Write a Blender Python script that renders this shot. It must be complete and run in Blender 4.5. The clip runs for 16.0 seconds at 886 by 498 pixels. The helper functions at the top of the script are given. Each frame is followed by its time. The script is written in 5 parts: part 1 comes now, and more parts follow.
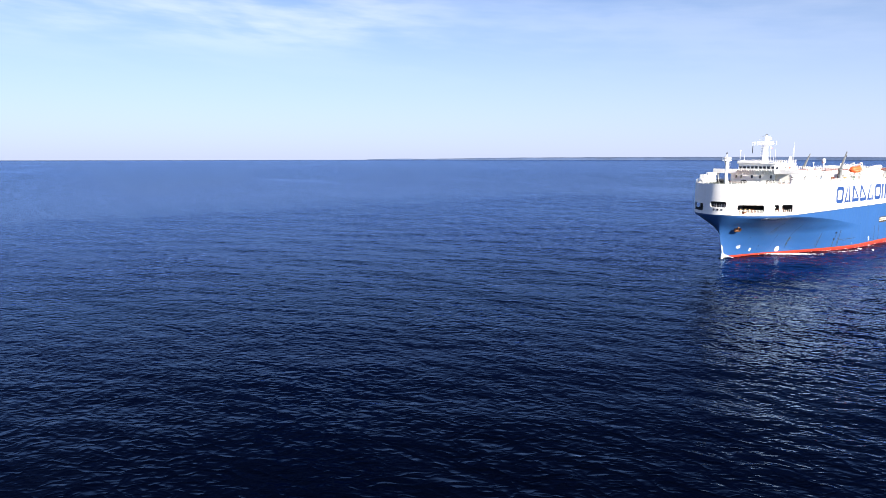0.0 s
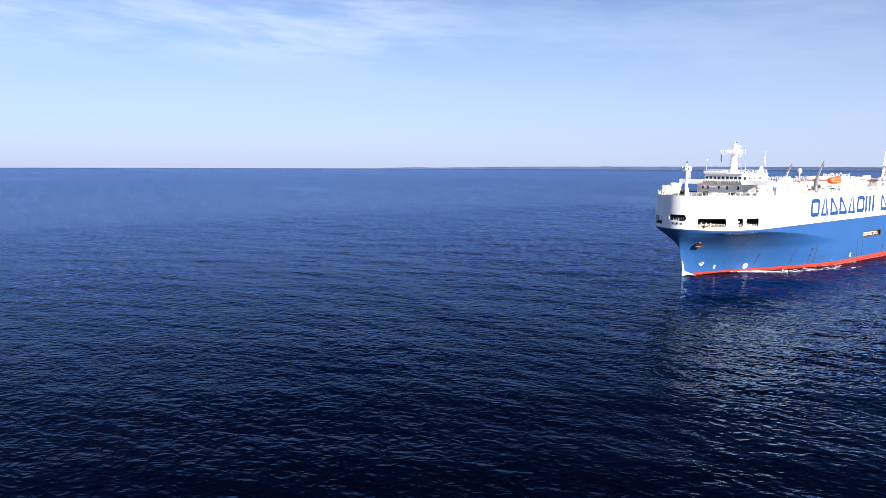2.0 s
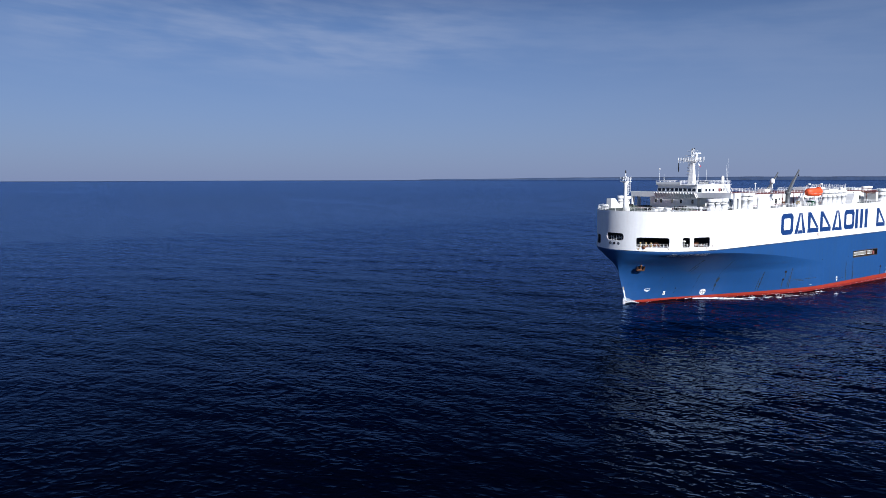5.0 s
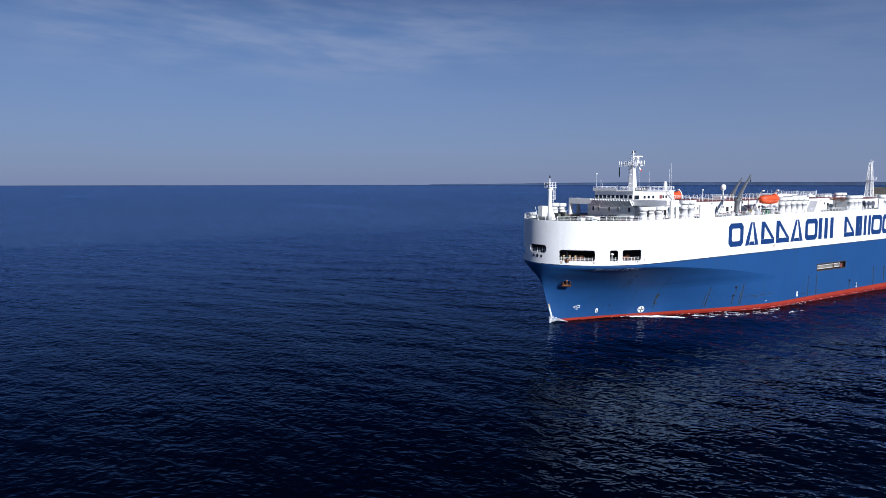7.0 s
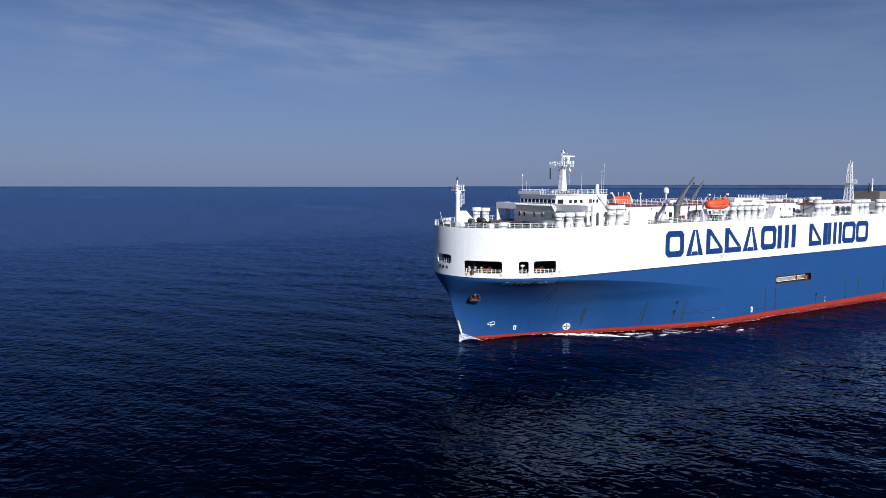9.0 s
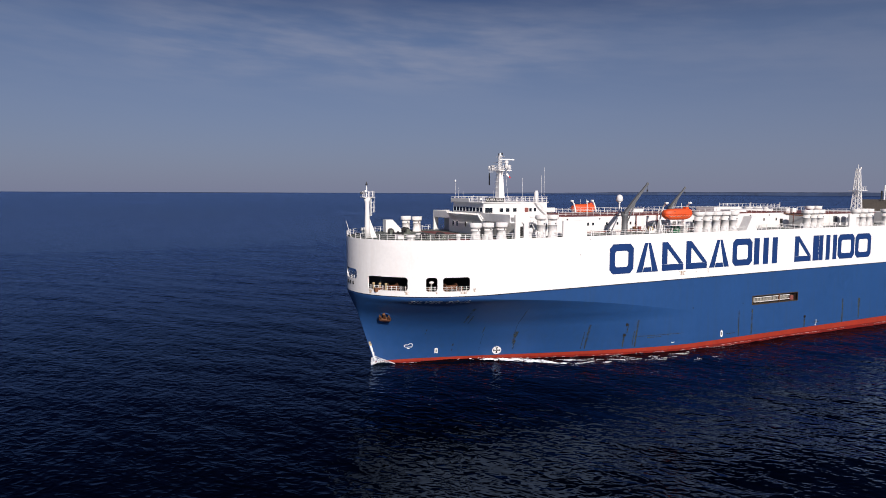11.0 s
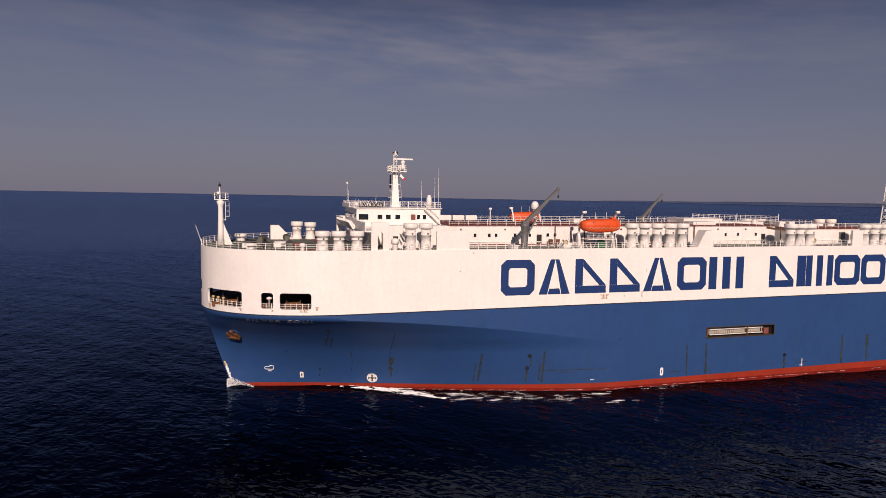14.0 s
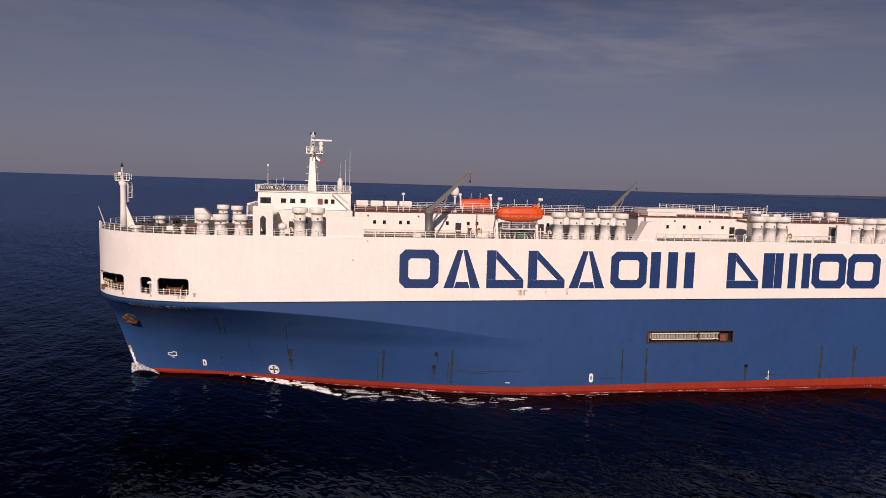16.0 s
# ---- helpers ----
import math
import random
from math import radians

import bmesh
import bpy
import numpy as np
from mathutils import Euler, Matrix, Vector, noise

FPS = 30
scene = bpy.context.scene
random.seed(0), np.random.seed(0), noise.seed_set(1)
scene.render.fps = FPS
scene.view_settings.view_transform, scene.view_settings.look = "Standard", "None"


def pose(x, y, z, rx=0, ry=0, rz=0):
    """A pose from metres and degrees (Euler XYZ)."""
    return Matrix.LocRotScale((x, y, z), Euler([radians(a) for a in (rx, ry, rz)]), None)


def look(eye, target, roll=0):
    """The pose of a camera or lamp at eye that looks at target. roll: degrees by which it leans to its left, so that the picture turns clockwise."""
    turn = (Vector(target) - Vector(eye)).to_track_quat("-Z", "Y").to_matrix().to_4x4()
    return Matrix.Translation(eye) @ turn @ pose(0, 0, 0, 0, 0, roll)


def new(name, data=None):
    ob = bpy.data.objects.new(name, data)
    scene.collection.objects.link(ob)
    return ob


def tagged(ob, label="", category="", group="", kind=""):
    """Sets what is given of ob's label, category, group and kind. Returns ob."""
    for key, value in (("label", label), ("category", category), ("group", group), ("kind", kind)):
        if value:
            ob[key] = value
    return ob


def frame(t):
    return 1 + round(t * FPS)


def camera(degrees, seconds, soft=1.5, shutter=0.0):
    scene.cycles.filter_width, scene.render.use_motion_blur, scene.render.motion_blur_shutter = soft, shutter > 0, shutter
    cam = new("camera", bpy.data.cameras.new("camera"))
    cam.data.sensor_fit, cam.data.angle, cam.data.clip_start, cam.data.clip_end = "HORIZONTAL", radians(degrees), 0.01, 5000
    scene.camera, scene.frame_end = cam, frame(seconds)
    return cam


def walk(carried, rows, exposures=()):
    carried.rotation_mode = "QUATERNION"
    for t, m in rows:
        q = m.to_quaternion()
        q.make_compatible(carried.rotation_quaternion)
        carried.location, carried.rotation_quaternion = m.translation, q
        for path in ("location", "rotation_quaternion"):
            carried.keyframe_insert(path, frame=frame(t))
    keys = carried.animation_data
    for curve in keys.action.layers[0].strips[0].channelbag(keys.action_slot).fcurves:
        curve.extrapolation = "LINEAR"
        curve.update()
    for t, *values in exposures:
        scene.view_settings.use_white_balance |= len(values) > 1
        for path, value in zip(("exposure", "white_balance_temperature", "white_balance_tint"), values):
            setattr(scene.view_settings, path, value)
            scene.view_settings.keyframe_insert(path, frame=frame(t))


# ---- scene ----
SPEED = 5.0          # the ship's way through the water, metres a second, towards -y
TRIM = 0.258         # degrees, down by the bow
cam = camera(67.2, 16.0, soft=0.65)
PATH = [
    (0, (117.499, -183.997, 33.925), (115.9370, -182.7776, 33.6547), -0.04),
    (0.5, (118.114, -176.818, 33.922), (116.5363, -175.6115, 33.6871), 0.15),
    (1, (118.731, -169.612, 33.904), (117.1373, -168.4252, 33.6765), 0.11),
    (1.5, (119.331, -162.312, 33.864), (117.7500, -161.1100, 33.6280), 0.43),
    (2, (119.985, -154.672, 33.835), (118.3915, -153.4884, 33.5904), 0.17),
    (2.5, (120.544, -146.910, 33.823), (118.9305, -145.7526, 33.5843), 0.13),
    (3, (120.909, -139.223, 33.828), (119.2824, -138.0824, 33.5975), 0.19),
    (3.5, (121.099, -131.579, 33.846), (119.4597, -130.4555, 33.6214), -0.00),
    (6, (121.121, -93.970, 33.953), (119.4440, -92.8998, 33.7470), -0.10),
    (6.5, (121.155, -86.201, 33.970), (119.4728, -85.1386, 33.7661), -0.13),
    (7, (121.217, -78.310, 34.017), (119.5288, -77.2558, 33.8204), -0.04),
    (7.5, (121.284, -70.357, 34.030), (119.5885, -69.3135, 33.8388), -0.10),
    (8, (121.337, -62.404, 34.046), (119.6331, -61.3741, 33.8564), -0.01),
    (8.5, (121.356, -54.503, 34.066), (119.6434, -53.4870, 33.8796), 0.01),
    (9, (121.333, -46.677, 34.089), (119.6120, -45.6761, 33.8984), 0.11),
    (9.5, (121.271, -38.802, 34.113), (119.5385, -37.8203, 33.9269), 0.22),
    (10, (121.195, -31.019, 34.132), (119.4533, -30.0529, 33.9500), 0.11),
    (12.5, (120.811, 8.583, 34.181), (118.9313, 9.2460, 34.0166), 1.03),
    (13, (120.688, 16.137, 34.198), (118.7922, 16.7524, 34.0328), 1.11),
    (13.5, (120.431, 23.643, 34.224), (118.5276, 24.2360, 34.0645), 1.05),
    (14, (120.141, 31.367, 34.244), (118.2325, 31.9438, 34.0866), 1.07),
    (14.5, (119.890, 39.441, 34.244), (117.9759, 39.9977, 34.0823), 1.19),
    (15, (119.781, 47.535, 34.232), (117.8587, 48.0605, 34.0626), 1.33),
    (15.5, (119.444, 55.549, 34.183), (117.5014, 55.9867, 33.9965), 1.55),
    (16, (118.806, 63.470, 34.102), (116.8405, 63.7842, 33.9064), 1.75),
]
# seconds, stops, kelvin, tint: the clip's own exposure and white balance drift
EXPOSURES = [(0.0, 1.82, 6600, 9), (2.5, 1.52, 6350, 9), (3.0, 1.05, 5950, 10), (3.5, 0.75, 5700, 10), (6.0, 0.3, 5550, 11), (10.0, 0.1, 5700, 11),
             (12.5, -0.2, 7700, 27), (16.0, -0.42, 7800, 28)]
walk(cam, [(t, look(Vector(eye) - Vector((0, SPEED * t, 0)), Vector(target) - Vector((0, SPEED * t, 0)), roll))
           for t, eye, target, roll in PATH], EXPOSURES)

# ---- sky and sun ----
SUN_DIR = Vector((1.0, -0.18, 0.48)).normalized()
world = bpy.data.worlds.new("sky")
scene.world = world
world.use_nodes = True


def sky_nodes():
    nt = world.node_tree
    n, l = nt.nodes, nt.links
    n.clear()

    def calc(op, *vs):
        k = n.new("ShaderNodeMath")
        k.operation = op
        for i, v in enumerate(vs):
            if isinstance(v, (int, float)):
                k.inputs[i].default_value = v
            else:
                l.new(v, k.inputs[i])
        return k.outputs[0]

    def ranged(v, a, b, c=0.0, d=1.0):
        r = n.new("ShaderNodeMapRange")
        r.interpolation_type = "SMOOTHSTEP"
        for name, x in (("From Min", a), ("From Max", b), ("To Min", c), ("To Max", d)):
            r.inputs[name].default_value = x
        l.new(v, r.inputs["Value"])
        return r.outputs["Result"]

    def blend(fac, a, colour):
        k = n.new("ShaderNodeMix")
        k.data_type = "RGBA"
        l.new(fac, k.inputs["Factor"])
        l.new(a, k.inputs["A"])
        k.inputs["B"].default_value = (*colour, 1)
        return k.outputs["Result"]

    out, bg = n.new("ShaderNodeOutputWorld"), n.new("ShaderNodeBackground")
    sky = n.new("ShaderNodeTexSky")
    sky.sky_type = "NISHITA"
    sky.sun_disc = False
    sky.sun_elevation = math.asin(SUN_DIR.z)
    sky.sun_rotation = math.atan2(SUN_DIR.x, SUN_DIR.y)
    sky.air_density, sky.dust_density, sky.ozone_density = 0.62, 0.2, 4.0
    co, sep = n.new("ShaderNodeTexCoord"), n.new("ShaderNodeSeparateXYZ")
    l.new(co.outputs["Generated"], sep.inputs["Vector"])
    z = sep.outputs["Z"]
    # deep blue overhead, paling to haze at the horizon
    c = blend(ranged(z, 0.20, 0.36), sky.outputs["Color"], ZENITH)
    c = blend(calc("POWER", calc("MAXIMUM", calc("SUBTRACT", 1.0, calc("DIVIDE", z, 0.34)), 0.0), 1.4), c, HAZE)
    # thin high cloud: a long drawn-out bank and fainter wisps round it
    az = calc("ARCTAN2", sep.outputs["Y"], calc("MULTIPLY", sep.outputs["X"], -1.0))
    flat = n.new("ShaderNodeCombineXYZ")
    l.new(calc("MULTIPLY", az, 2.6), flat.inputs[0])
    l.new(calc("ADD", calc("MULTIPLY", z, 15.0), calc("MULTIPLY", az, 0.9)), flat.inputs[1])
    n1, n2 = n.new("ShaderNodeTexNoise"), n.new("ShaderNodeTexNoise")
    n1.inputs["Scale"].default_value, n1.inputs["Detail"].default_value, n1.inputs["Distortion"].default_value = 1.3, 4, 0.4
    n2.inputs["Scale"].default_value, n2.inputs["Detail"].default_value = 5.5, 5
    for k in (n1, n2):
        l.new(flat.outputs[0], k.inputs["Vector"])
    bank = calc("MULTIPLY", calc("MULTIPLY", ranged(z, 0.12, 0.19), ranged(z, 0.29, 0.215)), calc("MULTIPLY", ranged(az, -0.12, 0.12), ranged(az, 0.85, 0.5)))
    wisps = ranged(z, 0.08, 0.2, 0.0, 0.35)
    body = ranged(calc("ADD", calc("MULTIPLY", n1.outputs["Fac"], 0.7), calc("MULTIPLY", n2.outputs["Fac"], 0.3)), 0.36, 0.66)
    cover = calc("MULTIPLY", calc("MAXIMUM", bank, wisps), body)
    c = blend(calc("MULTIPLY", cover, CLOUD_COVER), c, (8.2, 8.2, 8.8))
    l.new(c, bg.inputs["Color"])
    bg.inputs["Strength"].default_value = 0.05
    l.new(bg.outputs["Background"], out.inputs["Surface"])


HAZE, ZENITH, CLOUD_COVER = (3.8, 4.3, 5.9), (0.07, 0.4, 1.9), 0.3
sky_nodes()
sun = new("sun", bpy.data.lights.new("sun", "SUN"))
sun.data.energy, sun.data.angle, sun.data.color = 5.0, radians(0.55), (1.0, 0.93, 0.84)
sun.matrix_world = look(SUN_DIR * 300, (0, 0, 0))


# ---- materials ----
def paint(name, colour, rough=0.5, metal=0.0, vary=0.12, grain=3.0, bump=0.0, dirt=None, streak=0.0, spec=0.5):
    """A painted or bare surface: two scales of variation, optional dirt that runs down in streaks, fine relief."""
    m = bpy.data.materials.new(name)
    m.use_nodes = True
    n, l = m.node_tree.nodes, m.node_tree.links
    b = n["Principled BSDF"]
    b.inputs["Metallic"].default_value = metal
    b.inputs["Specular IOR Level"].default_value = spec
    co = n.new("ShaderNodeTexCoord")
    big, fine = n.new("ShaderNodeTexNoise"), n.new("ShaderNodeTexNoise")
    big.inputs["Scale"].default_value, big.inputs["Detail"].default_value = grain * 0.12, 5
    fine.inputs["Scale"].default_value, fine.inputs["Detail"].default_value = grain, 6
    for t in (big, fine):
        l.new(co.outputs["Object"], t.inputs["Vector"])
    add = n.new("ShaderNodeMath")
    add.operation = "ADD"
    l.new(big.outputs["Fac"], add.inputs[0])
    l.new(fine.outputs["Fac"], add.inputs[1])
    rng = n.new("ShaderNodeMapRange")
    rng.inputs["From Min"].default_value, rng.inputs["From Max"].default_value = 0.65, 1.35
    rng.inputs["To Min"].default_value, rng.inputs["To Max"].default_value = 1 - vary, 1 + vary
    l.new(add.outputs[0], rng.inputs["Value"])
    hsv = n.new("ShaderNodeHueSaturation")
    hsv.inputs["Color"].default_value = (*colour, 1)
    l.new(rng.outputs["Result"], hsv.inputs["Value"])
    last = hsv.outputs["Color"]
    if dirt:
        mp = n.new("ShaderNodeMapping")
        mp.inputs["Scale"].default_value = (0.9, 0.9, 0.07)
        l.new(co.outputs["Object"], mp.inputs["Vector"])
        run = n.new("ShaderNodeTexNoise")
        run.inputs["Scale"].default_value, run.inputs["Detail"].default_value = 1.6, 8
        l.new(mp.outputs["Vector"], run.inputs["Vector"])
        r2 = n.new("ShaderNodeMapRange")
        r2.inputs["From Min"].default_value, r2.inputs["From Max"].default_value = 0.5, 0.78
        r2.inputs["To Max"].default_value = streak
        l.new(run.outputs["Fac"], r2.inputs["Value"])
        mix = n.new("ShaderNodeMix")
        mix.data_type = "RGBA"
        mix.inputs["B"].default_value = (*dirt, 1)
        l.new(r2.outputs["Result"], mix.inputs["Factor"])
        l.new(last, mix.inputs["A"])
        last = mix.outputs["Result"]
    l.new(last, b.inputs["Base Color"])
    rr = n.new("ShaderNodeMapRange")
    rr.inputs["To Min"].default_value, rr.inputs["To Max"].default_value = max(rough - 0.1, 0.03), min(rough + 0.12, 1)
    l.new(fine.outputs["Fac"], rr.inputs["Value"])
    l.new(rr.outputs["Result"], b.inputs["Roughness"])
    if bump:
        bp = n.new("ShaderNodeBump")
        bp.inputs["Strength"].default_value, bp.inputs["Distance"].default_value = 1.0, bump
        l.new(big.outputs["Fac"], bp.inputs["Height"])
        l.new(bp.outputs["Normal"], b.inputs["Normal"])
    return m


def worn(m, scale, low, high):
    """Lets the ground show through a thin film in uneven runs."""
    n, l = m.node_tree.nodes, m.node_tree.links
    co, mp, t, r = n.new("ShaderNodeTexCoord"), n.new("ShaderNodeMapping"), n.new("ShaderNodeTexNoise"), n.new("ShaderNodeMapRange")
    mp.inputs["Scale"].default_value = (1, 1, 0.3)
    t.inputs["Scale"].default_value, t.inputs["Detail"].default_value = scale, 5
    r.inputs["From Min"].default_value, r.inputs["From Max"].default_value = 0.35, 0.62
    r.inputs["To Min"].default_value, r.inputs["To Max"].default_value = low, high
    l.new(co.outputs["Object"], mp.inputs["Vector"])
    l.new(mp.outputs["Vector"], t.inputs["Vector"])
    l.new(t.outputs["Fac"], r.inputs["Value"])
    l.new(r.outputs["Result"], n["Principled BSDF"].inputs["Alpha"])
    return m


def sea_water():
    m = bpy.data.materials.new("sea_water")
    m.use_nodes = True
    n, l = m.node_tree.nodes, m.node_tree.links
    n.remove(n["Principled BSDF"])

    def calc(op, a, b):
        k = n.new("ShaderNodeMath")
        k.operation = op
        for i, v in enumerate((a, b)):
            if isinstance(v, (int, float)):
                k.inputs[i].default_value = v
            else:
                l.new(v, k.inputs[i])
        return k.outputs[0]

    def ranged(v, a, b, c, d):
        r = n.new("ShaderNodeMapRange")
        for name, x in (("From Min", a), ("From Max", b), ("To Min", c), ("To Max", d)):
            r.inputs[name].default_value = x
        l.new(v, r.inputs["Value"])
        return r.outputs["Result"]

    # dark depths under a surface that reflects more the flatter it is seen
    depth, gloss, fr, mixs = n.new("ShaderNodeBsdfDiffuse"), n.new("ShaderNodeBsdfGlossy"), n.new("ShaderNodeFresnel"), n.new("ShaderNodeMixShader")
    gloss.inputs["Color"].default_value = (0.33, 0.48, 0.78, 1)
    fr.inputs["IOR"].default_value = SEA_IOR
    l.new(fr.outputs["Fac"], mixs.inputs["Fac"])
    l.new(depth.outputs["BSDF"], mixs.inputs[1])
    l.new(gloss.outputs["BSDF"], mixs.inputs[2])
    l.new(mixs.outputs["Shader"], n["Material Output"].inputs["Surface"])
    co = n.new("ShaderNodeTexCoord")
    tint, mixc = n.new("ShaderNodeTexNoise"), n.new("ShaderNodeMix")
    tint.inputs["Scale"].default_value, tint.inputs["Detail"].default_value = 0.012, 4
    mixc.data_type = "RGBA"
    mixc.inputs["A"].default_value, mixc.inputs["B"].default_value = (0.00004, 0.0002, 0.0007, 1), (0.00006, 0.0003, 0.0012, 1)
    l.new(co.outputs["Object"], tint.inputs["Vector"])
    l.new(tint.outputs["Fac"], mixc.inputs["Factor"])
    l.new(mixc.outputs["Result"], depth.inputs["Color"])
    # wind waves at four lengths; the short ones have sharp crests
    total = None
    for scale, turn, detail, weight, sharp in SEA_WAVES:
        mp, w = n.new("ShaderNodeMapping"), n.new("ShaderNodeTexNoise")
        mp.vector_type = "TEXTURE"
        mp.inputs["Rotation"].default_value = (0, 0, 2.42 + turn)
        mp.inputs["Scale"].default_value = (0.8, 1.25, 1)
        w.inputs["Scale"].default_value, w.inputs["Detail"].default_value = scale, detail
        w.inputs["Distortion"].default_value = 0.3
        l.new(co.outputs["Object"], mp.inputs["Vector"])
        l.new(mp.outputs["Vector"], w.inputs["Vector"])
        h = w.outputs["Fac"]
        if sharp:
            h = calc("MULTIPLY", calc("ABSOLUTE", calc("SUBTRACT", h, 0.5), 0), -2.0)
        h = calc("MULTIPLY", h, weight)
        total = h if total is None else calc("ADD", total, h)
    ln = n.new("ShaderNodeVectorMath")
    ln.operation = "LENGTH"
    l.new(co.outputs["Object"], ln.inputs[0])
    # beyond the modelled waves their slope is carried by the relief
    far = ranged(ln.outputs["Value"], 150.0, 1100.0, 1.0, 1.4)
    # gusts and calmer slicks, in long streaks
    smp, sn = n.new("ShaderNodeMapping"), n.new("ShaderNodeTexNoise")
    smp.inputs["Scale"].default_value = (0.9, 3.0, 1)
    smp.inputs["Rotation"].default_value = (0, 0, 0.75)
    sn.inputs["Scale"].default_value, sn.inputs["Detail"].default_value = 0.0022, 4
    l.new(co.outputs["Object"], smp.inputs["Vector"])
    l.new(smp.outputs["Vector"], sn.inputs["Vector"])
    slick = ranged(sn.outputs["Fac"], 0.57, 0.66, 1.0, 0.55)
    gmp, gn = n.new("ShaderNodeMapping"), n.new("ShaderNodeTexNoise")
    gmp.inputs["Scale"].default_value = (0.6, 1.5, 1)
    gmp.inputs["Rotation"].default_value = (0, 0, 0.75)
    gn.inputs["Scale"].default_value, gn.inputs["Detail"].default_value = 0.035, 3
    l.new(co.outputs["Object"], gmp.inputs["Vector"])
    l.new(gmp.outputs["Vector"], gn.inputs["Vector"])
    gust = ranged(gn.outputs["Fac"], 0.3, 0.7, 0.72, 1.28)
    rough = ranged(ln.outputs["Value"], 120.0, 1500.0, 0.03, 0.14)
    l.new(rough, gloss.inputs["Roughness"])
    bp = n.new("ShaderNodeBump")
    bp.inputs["Strength"].default_value, bp.inputs["Distance"].default_value = 1.0, 1.0
    l.new(calc("MULTIPLY", calc("MULTIPLY", total, far), calc("MULTIPLY", slick, gust)), bp.inputs["Height"])
    for k in (depth, gloss, fr):
        l.new(bp.outputs["Normal"], k.inputs["Normal"])
    return m


SEA_IOR = 1.18
# waves to the metre, turn, detail, height, sharp crests
SEA_WAVES = ((0.13, -0.3, 2, 0.2, False), (0.3, -0.4, 1, 0.15, True), (0.62, 0.0, 1, 0.085, True), (1.6, 0.1, 1, 0.01, False))
WHITE = paint("white_ship_paint", (0.80, 0.79, 0.77), 0.42, vary=0.05, grain=1.5, bump=0.045, dirt=(0.55, 0.45, 0.33), streak=0.12)
WHITE2 = paint("white_deck_paint", (0.78, 0.77, 0.75), 0.45, vary=0.07, grain=2.5, dirt=(0.5, 0.38, 0.25), streak=0.14)
BLUE = paint("blue_hull_paint", (0.015, 0.060, 0.180), 0.45, spec=0.28, vary=0.08, grain=0.8, bump=0.03, dirt=(0.03, 0.055, 0.09), streak=0.25)
RED = paint("red_boot_paint", (0.28, 0.026, 0.011), 0.6, spec=0.25, vary=0.2, grain=1.5, dirt=(0.2, 0.05, 0.03), streak=0.5)
WETRED = paint("wet_red_boot_paint", (0.17, 0.012, 0.007), 0.4, spec=0.3, vary=0.25, grain=1.5, dirt=(0.08, 0.03, 0.02), streak=0.5)
LETTER = paint("dark_blue_lettering_paint", (0.007, 0.035, 0.14), 0.5, spec=0.3, vary=0.1, grain=2.0)
DECK = paint("green_grey_deck_paint", (0.10, 0.115, 0.095), 0.7, vary=0.25, grain=2.0)
REDDECK = paint("red_oxide_deck_paint", (0.19, 0.055, 0.045), 0.7, vary=0.25, grain=2.0)
# near-black that carries the shade inside the mooring space
INTERIOR_SHADE = paint("interior_shade_colour", (0.03, 0.032, 0.035), 0.7, vary=0.3, grain=2.0)
GLASS = paint("dark_window_glass", (0.012, 0.016, 0.02), 0.06, vary=0.1, grain=1.0, spec=0.8)
GREY = paint("grey_crane_paint", (0.12, 0.125, 0.13), 0.5, vary=0.15, grain=3.0)
ORANGE = paint("orange_lifeboat_paint", (0.70, 0.085, 0.015), 0.55, vary=0.22, grain=3.0, dirt=(0.35, 0.05, 0.02), streak=0.4)
RUST = paint("rusty_steel", (0.13, 0.05, 0.02), 0.8, vary=0.4, grain=5.0, bump=0.02)
STAIN = worn(paint("rust_and_algae_stain", (0.030, 0.036, 0.024), 0.8, vary=0.4, grain=4.0), 2.6, 0.25, 1.0)
GREEN = paint("green_machine_paint", (0.02, 0.16, 0.07), 0.5, vary=0.2, grain=3.0)
BLACK = paint("black_paint", (0.015, 0.015, 0.016), 0.5, vary=0.2, grain=3.0)
FOAM = paint("sea_foam", (0.85, 0.88, 0.9), 0.9, vary=0.1, grain=3.0)
# distance haze is put into the shore's blue colour
LAND = paint("haze_blue_wooded_land", (0.03, 0.052, 0.11), 0.95, vary=0.35, grain=0.05)
RECESS = paint("dark_rusty_recess", (0.05, 0.035, 0.025), 0.8, vary=0.4, grain=4.0)
GANG = paint("weathered_light_metal", (0.38, 0.36, 0.31), 0.55, vary=0.2, grain=4.0)
OCHRE = paint("yellowed_white_paint", (0.5, 0.38, 0.19), 0.6, vary=0.25, grain=4.0)
FUNNEL = paint("brown_funnel_paint", (0.16, 0.14, 0.11), 0.6, vary=0.2, grain=2.0)
WATER = sea_water()


# ---- helpers of the scene ----
def part(name, bm, material, parent, label="", m=None):
    """Links a bmesh, or a mesh, as one object under a thing or a part."""
    if isinstance(bm, bmesh.types.BMesh):
        me = bpy.data.meshes.new(name)
        bmesh.ops.recalc_face_normals(bm, faces=bm.faces)
        bm.to_mesh(me)
        bm.free()
    else:
        me = bm
    if not me.materials:
        me.materials.append(material)
    ob = new(name, me)
    ob.parent = parent
    if m is not None:
        ob.matrix_basis = m
    if label:
        tagged(ob, label)
    return ob


def empty(name, parent, m=None, label=""):
    ob = new(name)
    ob.parent = parent
    ob.empty_display_size = 0.5
    if m is not None:
        ob.matrix_basis = m
    if label:
        tagged(ob, label)
    return ob


LOOSE = []       # things that stand in or hang from the ship and travel with it


